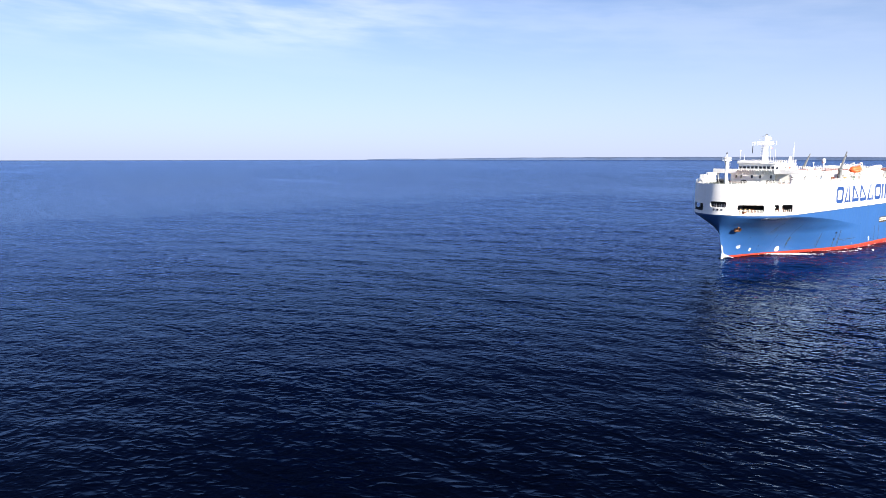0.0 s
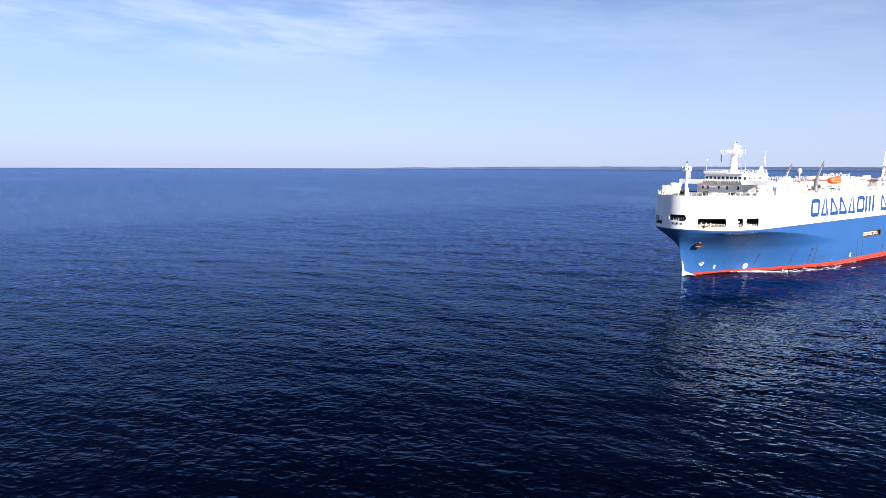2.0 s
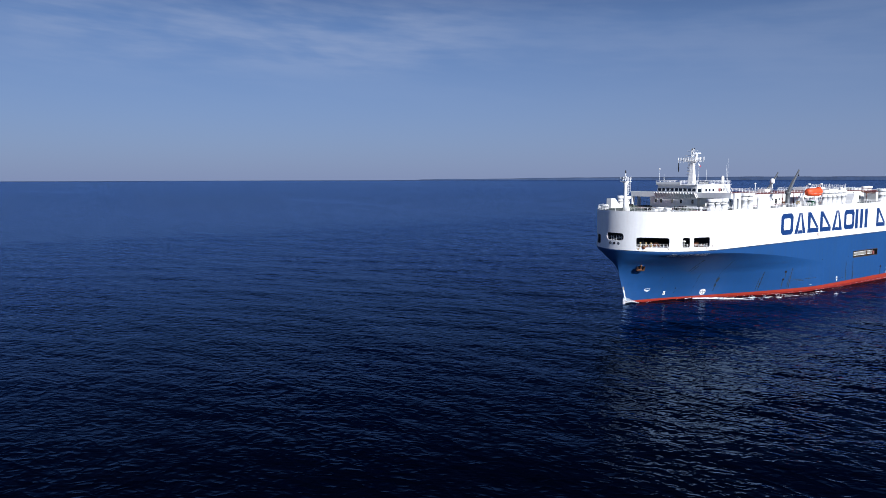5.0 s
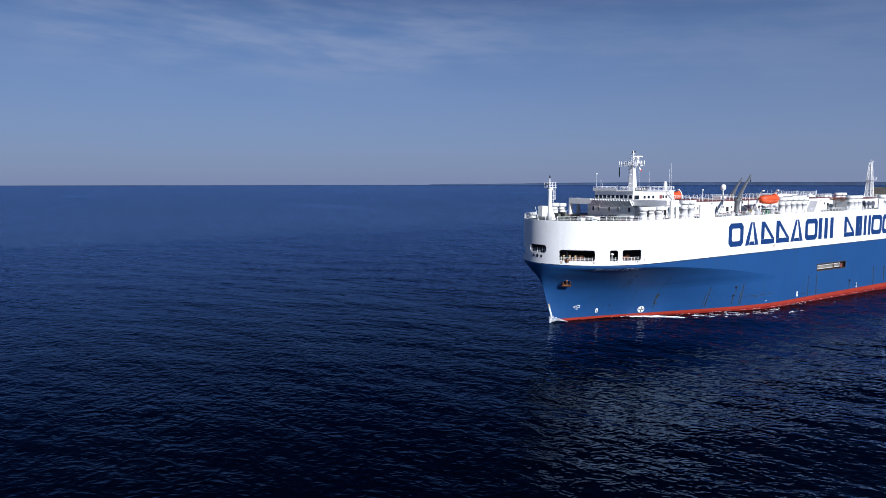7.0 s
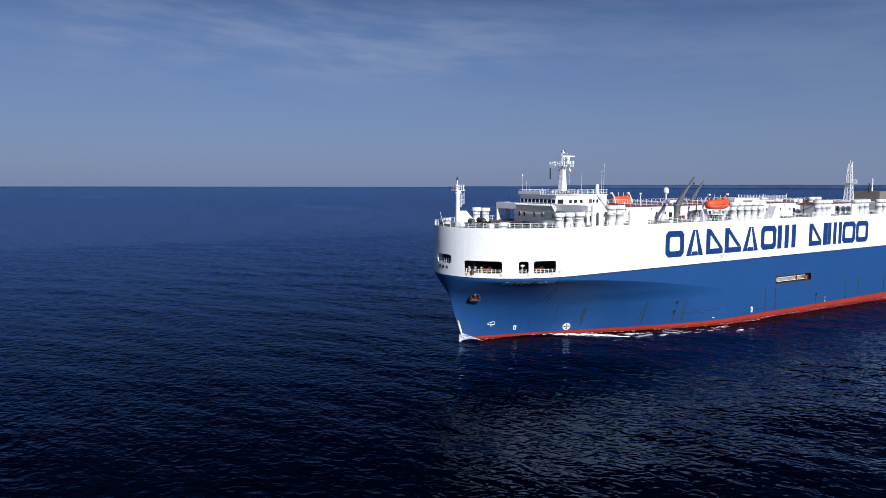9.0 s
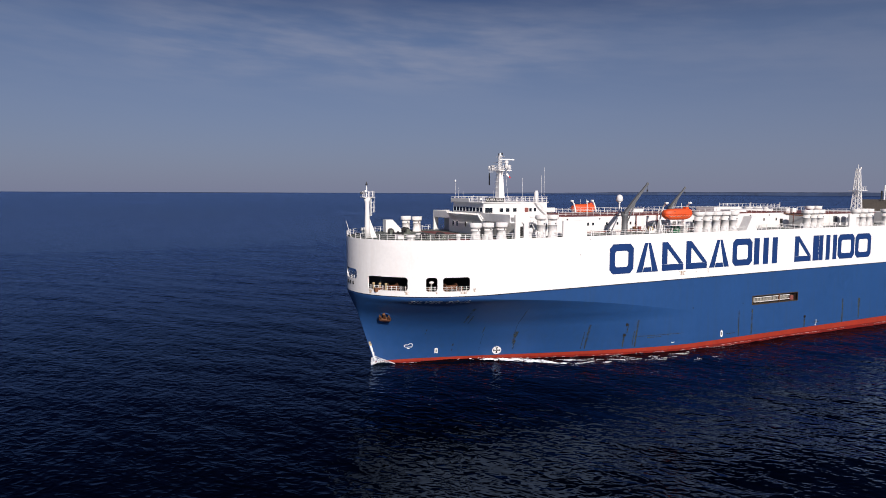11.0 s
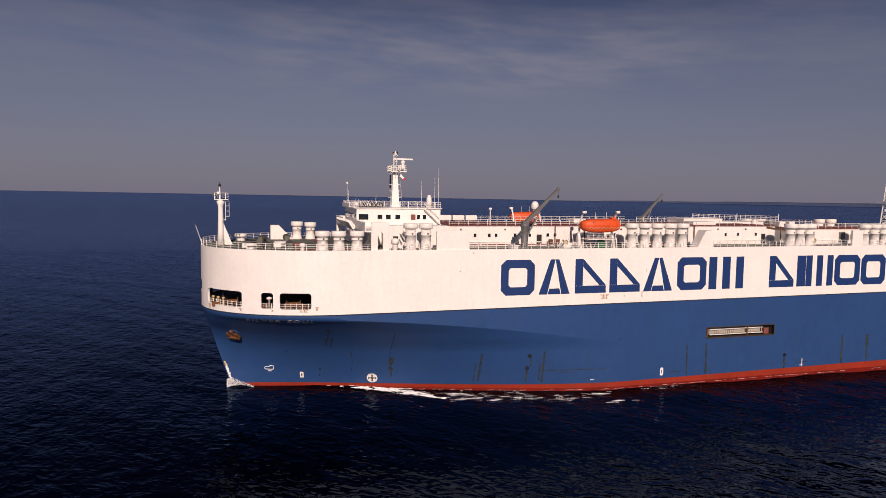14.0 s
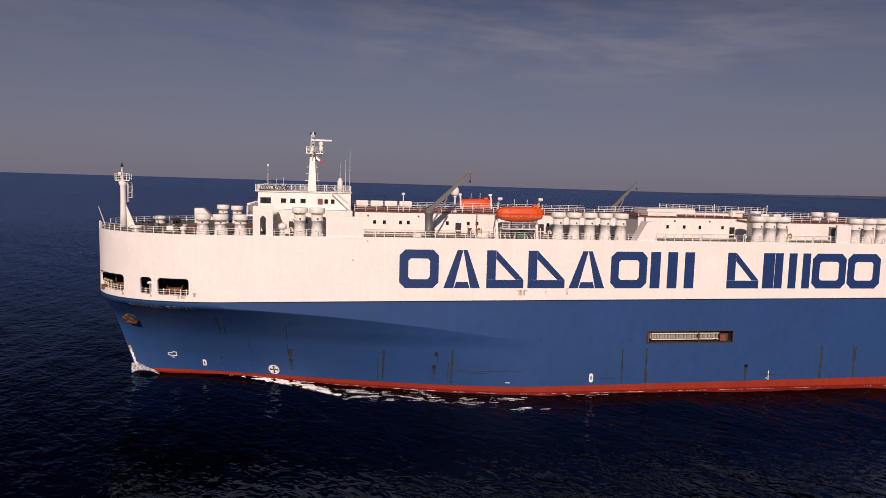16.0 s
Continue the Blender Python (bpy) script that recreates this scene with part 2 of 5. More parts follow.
def loose(name, m, label, category, group=""):
    ob = new(name)
    ob.empty_display_size = 0.5
    tagged(ob, label, category, group)
    LOOSE.append((ob, m.copy()))
    return ob


def add_box(bm, x0, x1, y0, y1, z0, z1, bevel=0.0):
    r = bmesh.ops.create_cube(bm, size=1.0)
    vs = r["verts"]
    for v in vs:
        v.co = Vector(((x0 + x1) / 2 + v.co.x * (x1 - x0), (y0 + y1) / 2 + v.co.y * (y1 - y0), (z0 + z1) / 2 + v.co.z * (z1 - z0)))
    if bevel:
        es = {e for v in vs for e in v.link_edges}
        bmesh.ops.bevel(bm, geom=list(es), offset=bevel, segments=2, affect="EDGES", profile=0.7)
    return bm


def box(x0, x1, y0, y1, z0, z1, bevel=0.0):
    return add_box(bmesh.new(), x0, x1, y0, y1, z0, z1, bevel)


def add_tube(bm, a, b, r0, r1=None, sides=8):
    """A tapered round bar from a to b."""
    a, b = Vector(a), Vector(b)
    d = b - a
    m = Matrix.Translation((a + b) / 2) @ d.to_track_quat("Z", "Y").to_matrix().to_4x4()
    bmesh.ops.create_cone(bm, cap_ends=True, segments=sides, radius1=r0, radius2=r0 if r1 is None else r1, depth=d.length, matrix=m)
    return bm


def tube(a, b, r0, r1=None, sides=8):
    return add_tube(bmesh.new(), a, b, r0, r1, sides)


def add_lathe(bm, profile, sides=24, at=(0, 0, 0)):
    """Turns (radius, height) pairs round an upright axis."""
    rings = []
    for r, z in profile:
        rings.append([bm.verts.new((at[0] + r * math.cos(2 * math.pi * i / sides), at[1] + r * math.sin(2 * math.pi * i / sides), at[2] + z)) for i in range(sides)])
    for lo, hi in zip(rings, rings[1:]):
        for i in range(sides):
            bm.faces.new((lo[i], lo[(i + 1) % sides], hi[(i + 1) % sides], hi[i]))
    bm.faces.new(rings[0][::-1])
    bm.faces.new(rings[-1])
    return bm


def add_prism(bm, outline, axis, lo, hi):
    """Extrudes an outline of 2D points along x, y or z from lo to hi."""
    def put(p, k):
        return {"x": (k, p[0], p[1]), "y": (p[0], k, p[1]), "z": (p[0], p[1], k)}[axis]
    a = [bm.verts.new(put(p, lo)) for p in outline]
    b = [bm.verts.new(put(p, hi)) for p in outline]
    k = len(outline)
    bm.faces.new(a[::-1])
    bm.faces.new(b)
    for i in range(k):
        bm.faces.new((a[i], a[(i + 1) % k], b[(i + 1) % k], b[i]))
    return bm


def smooth_bm(bm):
    for f in bm.faces:
        f.smooth = len(f.verts) == 4
    for e in bm.edges:
        if len(e.link_faces) == 2 and e.calc_face_angle(0) > 0.35:
            e.smooth = False
    return bm


# ---- the sea ----
def lift(r):
    """The far rim of the sheet rises a little, as the horizon lies nearer than the true one."""
    k = np.clip((r - 1500) / 3400, 0, 1)
    return 21.0 * k * k


def build_sea():
    """One sheet: a fine waved middle that coarsens towards the horizon."""
    rng = np.random.default_rng(4)
    cx, cy = 10.0, 0.0
    near = np.arange(-300, 300.01, 1.0)
    far = [310, 325, 350, 390, 450, 540, 680, 900, 1250, 1800, 2600, 3500, 4300, 4900]
    axis = np.concatenate([-np.array(far[::-1], float), near, np.array(far, float)])
    X, Y = np.meshgrid(axis, axis, indexing="ij")
    R = np.maximum(np.abs(X), np.abs(Y))
    # square rings become round ones far out
    D = np.hypot(X, Y) + 1e-6
    k = np.clip((R - 300) / 1500, 0, 1)
    f = 1 - k + k * R / D
    X, Y = X * f, Y * f
    Z = np.zeros_like(X)
    for i in range(34):
        wl = 2.6 * (1.12 ** i) if i < 24 else rng.uniform(14, 40)
        a = 2.1 + rng.normal(0, 0.5)
        q = 2 * np.pi / wl
        Z += (0.0062 if wl < 9 else 0.0036) * wl ** 0.5 * np.sin(q * (X * np.cos(a) + Y * np.sin(a)) + rng.uniform(0, 6.28))
    Z *= np.clip((420 - R) / 120, 0, 1)
    Z += lift(np.hypot(X, Y))
    n = len(axis)
    verts = np.stack([X + cx, Y + cy, Z], -1).reshape(-1, 3)
    idx = np.arange(n * n).reshape(n, n)
    quads = np.stack([idx[:-1, :-1], idx[1:, :-1], idx[1:, 1:], idx[:-1, 1:]], -1).reshape(-1, 4)
    me = bpy.data.meshes.new("water")
    me.vertices.add(len(verts))
    me.vertices.foreach_set("co", verts.ravel())
    me.loops.add(quads.size)
    me.loops.foreach_set("vertex_index", quads.ravel().astype(np.int32))
    me.polygons.add(len(quads))
    me.polygons.foreach_set("loop_start", (np.arange(len(quads)) * 4).astype(np.int32))
    me.polygons.foreach_set("use_smooth", np.ones(len(quads), bool))
    me.update(calc_edges=True)
    me.materials.append(WATER)
    tagged(new("water", me), "dark blue rippled open sea reaching the horizon", "sea", kind="structure")


build_sea()


def build_coast():
    """A low wooded shore on the horizon, in uneven stretches."""
    rng = random.Random(5)
    bm = bmesh.new()
    R = 4650.0
    prev = None
    steps = 420
    for i in range(steps + 1):
        a = radians(58 + 150 * i / steps)
        s = i / steps
        h = 8.5 + 5.0 * noise.noise((s * 14, 0.3, 0)) + 3.5 * noise.noise((s * 60, 4, 0)) + 1.3 * noise.noise((s * 300, 9, 0))
        near = min(max((0.64 - s) / 0.17, 0), 1)
        h = max(h, 0.4) * (1.0 if s < 0.61 else 0.4) * min(1, (1 - s) * 4) + 11.0 * near * near * (3 - 2 * near)
        base = float(lift(np.array(R))) - 2
        c, q = math.cos(a), math.sin(a)
        ring = [bm.verts.new((r * c, r * q, z)) for r, z in ((R, base), (R + 12, base + 2 + h * 0.8), (R + 60, base + 2 + h), (R + 120, base))]
        if prev:
            for k in range(3):
                bm.faces.new((prev[k], ring[k], ring[k + 1], prev[k + 1]))
        prev = ring
    ob = part("coast", bm, LAND, None)
    tagged(ob, "low hazy wooded shore far off on the horizon", "coast", kind="structure")


build_coast()

# ---- the ship ----
ship = new("car_carrier_ship")
tagged(ship, "blue and white car carrier ship under way with red boot stripe", "ship")
BEAM, DECK_Z, STERN = 17.2, 25.7, 221.0   # half the breadth, height of the deck edge, transom
MID = -1.1                                # the centre line


def waterline(z):
    """Stem, end of the curved part and the two exponents of the waterline at height z."""
    h = min(max(z, 0.0), 15.2)
    k = h / 15.2
    knuckle = 36 + (math.sqrt(0.045 ** 2 + 0.0044 * (15.25 - h)) - 0.045) / 0.0022
    return 29.6 - 4.9 * k, min(max(knuckle, 46.0), 97.0), 1.5 + 0.5 * k, 1.4 - 0.9 * k * k * (3 - 2 * k) - 0.1 * math.exp(-((h - 13.0) / 1.8) ** 2)


def fullness(u, z):
    """Share of the half breadth at the share u of the curved part; it ends in a knuckle."""
    _, _, p, q = waterline(z)
    c = 1.0 - 0.22 * math.exp(-((min(max(z, 0.0), 15.2) - 12.8) / 2.2) ** 2)
    return ((1 - max(1 - u * c, 0) ** p) / (1 - max(1 - c, 0) ** p)) ** q if u > 0 else 0.0


def half_breadth(y, z):
    ys, ye, p, q = waterline(z)
    u = (y - ys) / (ye - ys)
    return 0.0 if u <= 0 else BEAM if u >= 1 else BEAM * fullness(u, z)


def paint_line(y):
    return 15.45 + max(y - 30, 0) * 0.005




def boot_line(y):
    """Top of the red boot stripe, which rises slowly aft."""
    return 1.05 + 0.0065 * (y - 38)


# openings of the mooring deck: from y to y along the bow, sill and head
SILL, HEAD = 16.45, 19.0
OPENINGS = [(24.6, 24.97, 17.95, 19.85), (26.05, 31.35, SILL, HEAD), (34.2, 36.05, SILL, HEAD), (37.0, 41.75, SILL, HEAD)]


def theta_of(y):
    return math.acos(min(max((46 - y) / 21.3, -1), 1))


THETAS = sorted({math.pi / 2, *(math.pi / 2 * i / 44 for i in range(44)), *(theta_of(y) for o in OPENINGS for y in o[:2])})
AFT = [114.9, 130.5, 150.0, 185.0, STERN]


def contour(z):
    """Points (x, y) of the port waterline at height z from stem to stern."""
    ys, ye, p, q = waterline(z)
    pts = []
    for th in THETAS:
        u = 1 - math.cos(th)
        pts.append((BEAM * fullness(u, z), ys + (ye - ys) * u))
    for k in AFT:
        pts.append((BEAM, k))
    return pts


def strake(name, levels, material, label, thick=0.12, holes=False, pocket=False):
    """A band of the shell, both sides and the transom; levels are functions of y giving heights."""
    cols = len(THETAS) + len(AFT)
    bm = bmesh.new()
    rows = []
    for lev in levels:
        zs = lev(46.0)
        pts = contour(zs)
        row = []
        for x, y in pts:
            z = lev(y)
            row.append((half_breadth(y, z) if x < BEAM and z < 15.4 else x, y, z))
        rows.append(row)
    for side in (1, -1):
        grid = [[bm.verts.new((MID + side * x, y, z)) for x, y, z in row] for row in rows]
        for r in range(len(grid) - 1):
            for c in range(cols - 1):
                if holes:
                    ya, yb, zc = rows[r][c][1], rows[r][c + 1][1], (rows[r][c][2] + rows[r + 1][c][2]) / 2
                    ym = (ya + yb) / 2
                    if any(o[0] < ym < o[1] and o[2] < zc < o[3] for o in OPENINGS):
                        continue
                if pocket and side > 0 and 8.4 < rows[r][c][2] < 10.4 and 114.5 < rows[r][c][1] < 130:
                    continue
                f = (grid[r][c], grid[r][c + 1], grid[r + 1][c + 1], grid[r + 1][c])
                bm.faces.new(f if side > 0 else f[::-1])
        if not holes:
            knee = THETAS.index(math.pi / 2)
            for r in range(len(grid) - 1):
                bm.edges.get((grid[r][knee], grid[r + 1][knee])).smooth = False
            # the knuckle runs on forward just under the white
            for r, lev in enumerate(levels):
                if lev(30) == lev(200) == 15.2:
                    for c in range(knee):
                        bm.edges.get((grid[r][c], grid[r][c + 1])).smooth = False
        if side > 0:
            port = grid
    for r in range(len(port) - 1):
        bm.faces.new((port[r][-1], grid[r][-1], grid[r + 1][-1], port[r + 1][-1]))
    bmesh.ops.remove_doubles(bm, verts=bm.verts, dist=0.002)
    for f in bm.faces:
        f.smooth = True
    for e in bm.edges:
        if e.is_boundary:
            e.smooth = False
    ob = part(name, bm, material, ship, label)
    if thick:
        mod = ob.modifiers.new("thickness", "SOLIDIFY")
        mod.thickness, mod.offset = thick, -1
        # inner faces of the white shell take the shade colour
        ob.data.materials.append(INTERIOR_SHADE)
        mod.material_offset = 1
    return ob


def const(z):
    return lambda y: z


strake("boot_stripe", [const(0.551), lambda y: 0.275 + boot_line(y) / 2, boot_line], RED, "red boot stripe above the waterline", thick=0)
strake("wet_boot_stripe", [const(-3.0), const(-1.0), const(0.0), const(0.3), const(0.55)], WETRED, "dark red wet plating at the waterline", thick=0)
strake("blue_hull", [lambda y: boot_line(y) + 0.001] + [const(z) for z in (2.6, 3.8, 5.0, 6.2, 7.4, 8.5, 9.5, 10.5, 11.2, 11.9, 12.6, 13.2, 13.7, 14.15, 14.6, 14.95, 15.2)] + [paint_line], BLUE,
       "blue hull plating with dark runs and rust marks", thick=0, pocket=True)
strake("white_hull", [lambda y: paint_line(y) + 0.002, const(SILL), const(17.95), const(HEAD), const(19.85), const(21.5), const(23.5), const(DECK_Z)], WHITE,
       "white upper hull with mooring openings in the bow", thick=0.25, holes=True)


def deck_sheet(name, z, y0, y1, material, label, inset=0.3, down=0.2):
    pts = [(x - inset, y + (inset if x < 1 else 0)) for x, y in contour(20) if y0 <= y <= y1]
    bm = bmesh.new()
    outline = [(MID + max(x, 0.05), y) for x, y in pts] + [(MID - max(x, 0.05), y) for x, y in reversed(pts)]
    add_prism(bm, outline, "z", z - down, z)
    return part(name, bm, material, ship, label)


deck_sheet("weather_deck", DECK_Z - 0.15, 0, 300, DECK, "green-grey painted weather deck")
# shade is in their dark colour; deckhead and inner walls added to block sight
deck_sheet("mooring_deck", SILL - 0.35, 0, 47, INTERIOR_SHADE, "mooring deck behind the bow openings, its shade put into the colour")
deck_sheet("mooring_deckhead", 20.9, 0, 47, INTERIOR_SHADE, "added deckhead over the mooring deck, coloured as dark shade", 0.35)
part("bow_sight_stop", box(MID - 6.5, MID + 6.5, 28.3, 28.5, SILL - 0.3, 20.6), INTERIOR_SHADE, ship)
part("mooring_bulkhead", box(MID - 16.8, MID + 16.8, 44, 44.3, SILL - 0.3, 25.2), INTERIOR_SHADE, ship)
DZ = DECK_Z - 0.15          # top of the weather deck


# ---- shapes painted on the hull ----
def hull_frame(y, z, side=1):
    """A pose on the shell at (y, z): its z points out, its x runs aft, its y runs up."""
    e = 0.05
    p = Vector((MID + half_breadth(y, z), y, z))
    a = Vector((MID + half_breadth(y + e, z), y + e, z)) - p
    b = Vector((MID + half_breadth(y, z + e), y, z + e)) - p
    n = a.cross(b).normalized()
    a.normalize()
    m = Matrix((a, n.cross(a), n)).transposed().to_4x4()
    m.translation = p
    return m


def hull_patch(name, y0, y1, z0, z1, material, label="", off=0.012, taper=1.0, rows=8, cols=2, ragged=0.0, side=1):
    """A thin film that follows the shell; it narrows downwards by taper."""
    rng = random.Random(int(y0 * 100 + z0 * 7))
    bm = bmesh.new()
    grid = []
    for r in range(rows + 1):
        v = r / rows
        w = taper + (1 - taper) * v
        mid, half = (y0 + y1) / 2, (y1 - y0) / 2 * w
        k = 1 + rng.uniform(-ragged, ragged)
        z = z0 + (z1 - z0) * v
        row = []
        for c in range(cols + 1):
            y = mid + half * k * (2 * c / cols - 1) + rng.uniform(-ragged, ragged) * 0.12
            row.append(bm.verts.new((MID + side * (half_breadth(y, z) + off), y, z)))
        grid.append(row)
    for r in range(rows):
        for c in range(cols):
            bm.faces.new((grid[r][c], grid[r][c + 1], grid[r + 1][c + 1], grid[r + 1][c]))
    return part(name, bm, material, ship, label)


def flat_sign(name, shapes, material, label, x=None, thick=0.02):
    """Flat outlines of (y, z) points on the straight port side."""
    bm = bmesh.new()
    x = MID + BEAM if x is None else x
    for s in shapes:
        add_prism(bm, s, "x", x + 0.002, x + thick)
    return part(name, bm, material, ship, label)


def bar(y0, y1, z0, z1, cut=0.0):
    c = cut
    return [(y0 + c, z0), (y1 - c, z0), (y1, z0 + c), (y1, z1 - c), (y1 - c, z1), (y0 + c, z1), (y0, z1 - c), (y0, z0 + c)] if c else [(y0, z0), (y1, z0), (y1, z1), (y0, z1)]


def side_shapes():
    """Twelve large plain blue shapes in a row along the white side."""
    lo, hi, t = 17.78, 23.85, 1.4

    def ring(a, b, c=0.9):
        """A hollow plate with cut corners."""
        out = [(a + c, lo), (b - c, lo), (b, lo + c), (b, hi - c), (b - c, hi), (a + c, hi), (a, hi - c), (a, lo + c)]
        k = 0.35
        inn = [(a + t + k, lo + t), (b - t - k, lo + t), (b - t, lo + t + k), (b - t, hi - t - k), (b - t - k, hi - t), (a + t + k, hi - t), (a + t, hi - t - k), (a + t, lo + t + k)]
        return [[out[i], out[(i + 1) % 8], inn[(i + 1) % 8], inn[i]] for i in range(8)]

    def peak(a, b):
        m = (a + b) / 2
        return [[(a, lo), (a + 1.6, lo), (m + 0.1, hi), (m - 0.8, hi)], [(b - 1.6, lo), (b, lo), (m + 0.8, hi), (m + 0.12, hi)],
                [(a + 1.7, lo), (b - 1.7, lo), (b - 2.0, lo + 1.0), (a + 2.0, lo + 1.0)]]

    def corner(a, b):
        return [bar(a, a + 1.5, lo + 1.35, hi), bar(a, b, lo, lo + 1.33), [(b - 1.3, lo + 1.36), (b, lo + 1.36), (a + 1.52, hi), (a + 1.52, hi - 1.4)]]

    def bars(a, b, k):
        w = (b - a) / (2 * k - 1) * 1.12
        g = (b - a - k * w) / max(k - 1, 1)
        return [bar(a + i * (w + g), a + i * (w + g) + w, lo, hi) for i in range(k)]

    rows = ((ring, 73.2, 79.4), (peak, 80.2, 86.1), (corner, 87.1, 93.2), (corner, 93.9, 100.1), (peak, 100.8, 106.9), (ring, 107.9, 114.2),
            (bars, 114.8, 122.6, 3), (corner, 128.6, 134.5), (bars, 135.2, 137.1, 1), (bars, 137.4, 144.1, 3), (ring, 144.5, 151.0), (ring, 151.3, 157.7))
    for kind, a, b, *k in rows:
        flat_sign("painted_shape", kind(a, b, *k), LETTER, "dark blue painted shape on the white side")


side_shapes()


def words(name, text, size, m, material, parent, label, depth=0.02, space=1.0, bold=0.0):
    cu = bpy.data.curves.new(name, "FONT")
    cu.body, cu.size, cu.extrude, cu.space_character = text, size, depth, space
    cu.align_x, cu.align_y, cu.offset = "CENTER", "CENTER", bold
    tmp = bpy.data.objects.new("tmp", cu)
    scene.collection.objects.link(tmp)
    me = bpy.data.meshes.new_from_object(tmp.evaluated_get(bpy.context.evaluated_depsgraph_get()))
    bpy.data.objects.remove(tmp)
    me.materials.clear()
    return part(name, me, material, parent, label, m)


def bow_name():
    """The ship's name, bent round the bow under the knuckle."""
    for text, ya, yb in (("SILVER", 32.0, 37.3), ("SOUL", 38.2, 42.4)):
        bend_word(text, ya, yb)


def bend_word(text, ya, yb):
    ob = words("bow_lettering", text, 1.0, pose(0, 0, 0), WHITE2, ship, "white ship's name on the blue bow", 0.02, 1.3, 0.03)
    me = ob.data
    xs = [v.co.x for v in me.vertices]
    x0, x1 = min(xs), max(xs)
    # stations along the shell, by arc length
    z = 14.35
    path, run = [], 0.0
    prev = None
    for i in range(200):
        y = ya + i * (yb - ya) / 199
        p = Vector((MID + half_breadth(y, z), y))
        if prev is not None:
            run += (p - prev).length
        prev = p
        path.append((run, y))
    for v in me.vertices:
        s = (v.co.x - x0) / (x1 - x0) * path[-1][0]
        y = next((b for a, b in path if a >= s), path[-1][1])
        zz = z + v.co.y * 0.95
        v.co = Vector((MID + half_breadth(y, zz) + 0.03 + v.co.z, y - 0.02, zz))
    me.update()


bow_name()


def hull_marks():
    m = hull_frame(53.3, 2.2) @ pose(0, 0, 0.03)
    disc = empty("thruster_mark", ship, m, "white disc with a black cross on the bow")
    bm = bmesh.new()
    bmesh.ops.create_cone(bm, cap_ends=True, segments=32, radius1=0.95, radius2=0.95, depth=0.02)
    part("disc", bm, WHITE2, disc)
    bm = bmesh.new()
    for k in range(4):
        a = k * math.pi / 2
        c, s = math.cos(a), math.sin(a)
        pts = [(0.06, 0.12), (0.45, 0.10), (0.72, 0.26), (0.72, -0.26), (0.45, -0.10), (0.06, -0.12)]
        add_prism(bm, [(x * c - y * s, x * s + y * c) for x, y in pts], "z", 0.015, 0.03)
    part("cross", bm, BLACK, disc)
    # outline of a bulbous bow
    bm = bmesh.new()
    pts = [(-0.75, -0.3), (-0.3, -0.35), (0.7, -0.35), (0.75, 0.35), (0.1, 0.4), (-0.1, 0.15), (-0.75, 0.15), (-0.9, -0.08)]
    for a, b in zip(pts, pts[1:] + pts[:1]):
        add_tube(bm, (*a, 0.02), (*b, 0.02), 0.07, sides=6)
    add_box(bm, -0.3, 0.3, -0.75, -0.62, 0.0, 0.04)
    part("bulb_mark", bm, WHITE2, ship, "white bulb sign outlined on the bow", hull_frame(35.9, 3.9))
    for y, z in ((41.4, 2.5), (105.4, 2.75)):
        g = empty("tug_mark", ship, hull_frame(y, z) @ pose(0, 0, 0.012), "white tug push mark with a black core")
        pts = [(-0.33, -0.6), (0, -0.8), (0.33, -0.6), (0.33, 0.6), (0, 0.8), (-0.33, 0.6)]
        part("plate", add_prism(bmesh.new(), pts, "z", 0, 0.02), WHITE2, g)
        part("core", add_prism(bmesh.new(), [(x * 0.3, y * 0.45) for x, y in pts], "z", 0.02, 0.035), BLACK, g)
    # pale draught scale down the stem, its figures worn to short bars
    for k in range(9):
        z = 1.3 + k * 0.42
        for side in (1, -1):
            y = waterline(z)[0] + 0.12
            hull_patch("draught_mark", y, y + (0.42 if k % 2 else 0.34), z, z + 0.4, OCHRE if k > 6 else WHITE2, rows=1, cols=2, off=0.03, side=side)
    # runs of rust and weed under outlets
    for y, z0, z1, w, tp in ((79.4, 1.7, 4.4, 0.35, 0.5), (82.2, 1.7, 7.5, 0.34, 0.8), (110.75, 1.7, 7.6, 0.26, 1.2), (115.0, 1.7, 7.5, 0.34, 1.6),
                             (133.3, 1.7, 4.2, 0.5, 0.9), (147.6, 1.7, 7.7, 0.36, 1.6), (154.1, 2.2, 7.4, 0.75, 0.4), (71.2, 1.8, 7.2, 0.45, 0.5),
                             (56.1, 3.6, 6.4, 0.8, 0.4), (56.4, 1.6, 4.4, 0.28, 0.6), (55.7, 6.2, 11.8, 0.22, 0.3), (44.4, 1.3, 4.0, 0.3, 0.4), (44.9, 8.8, 12.4, 0.55, 0.4), (45.8, 8.0, 10.5, 0.3, 0.3), (49.4, 6.2, 8.0, 0.22, 0.5), (49.7, 2.2, 6.0, 0.1, 0.4), (38.6, 6.4, 7.4, 0.22, 0.5), (70.4, 1.8, 5.6, 0.2, 0.6), (79.9, 4.9, 6.5, 0.25, 0.6), (81.6, 1.9, 5.2, 0.16, 1.0), (168.0, 1.8, 7.0, 0.4, 1.2), (184.0, 1.8, 7.2, 0.4, 1.2)):
        hull_patch("rust_run", y - w / 2, y + w / 2, z0, z1, STAIN, "dark green and brown run of rust and weed", taper=tp, ragged=0.25, rows=12)
    for y, z in ((79.6, 6.75), (79.4, 4.45), (133.3, 4.3)):
        g = hull_frame(y, z)
        part("outlet", add_lathe(bmesh.new(), [(0.34, 0.0), (0.34, 0.12), (0.2, 0.12), (0.18, -0.1)], 14), BLACK, ship, "dark overboard outlet", g)
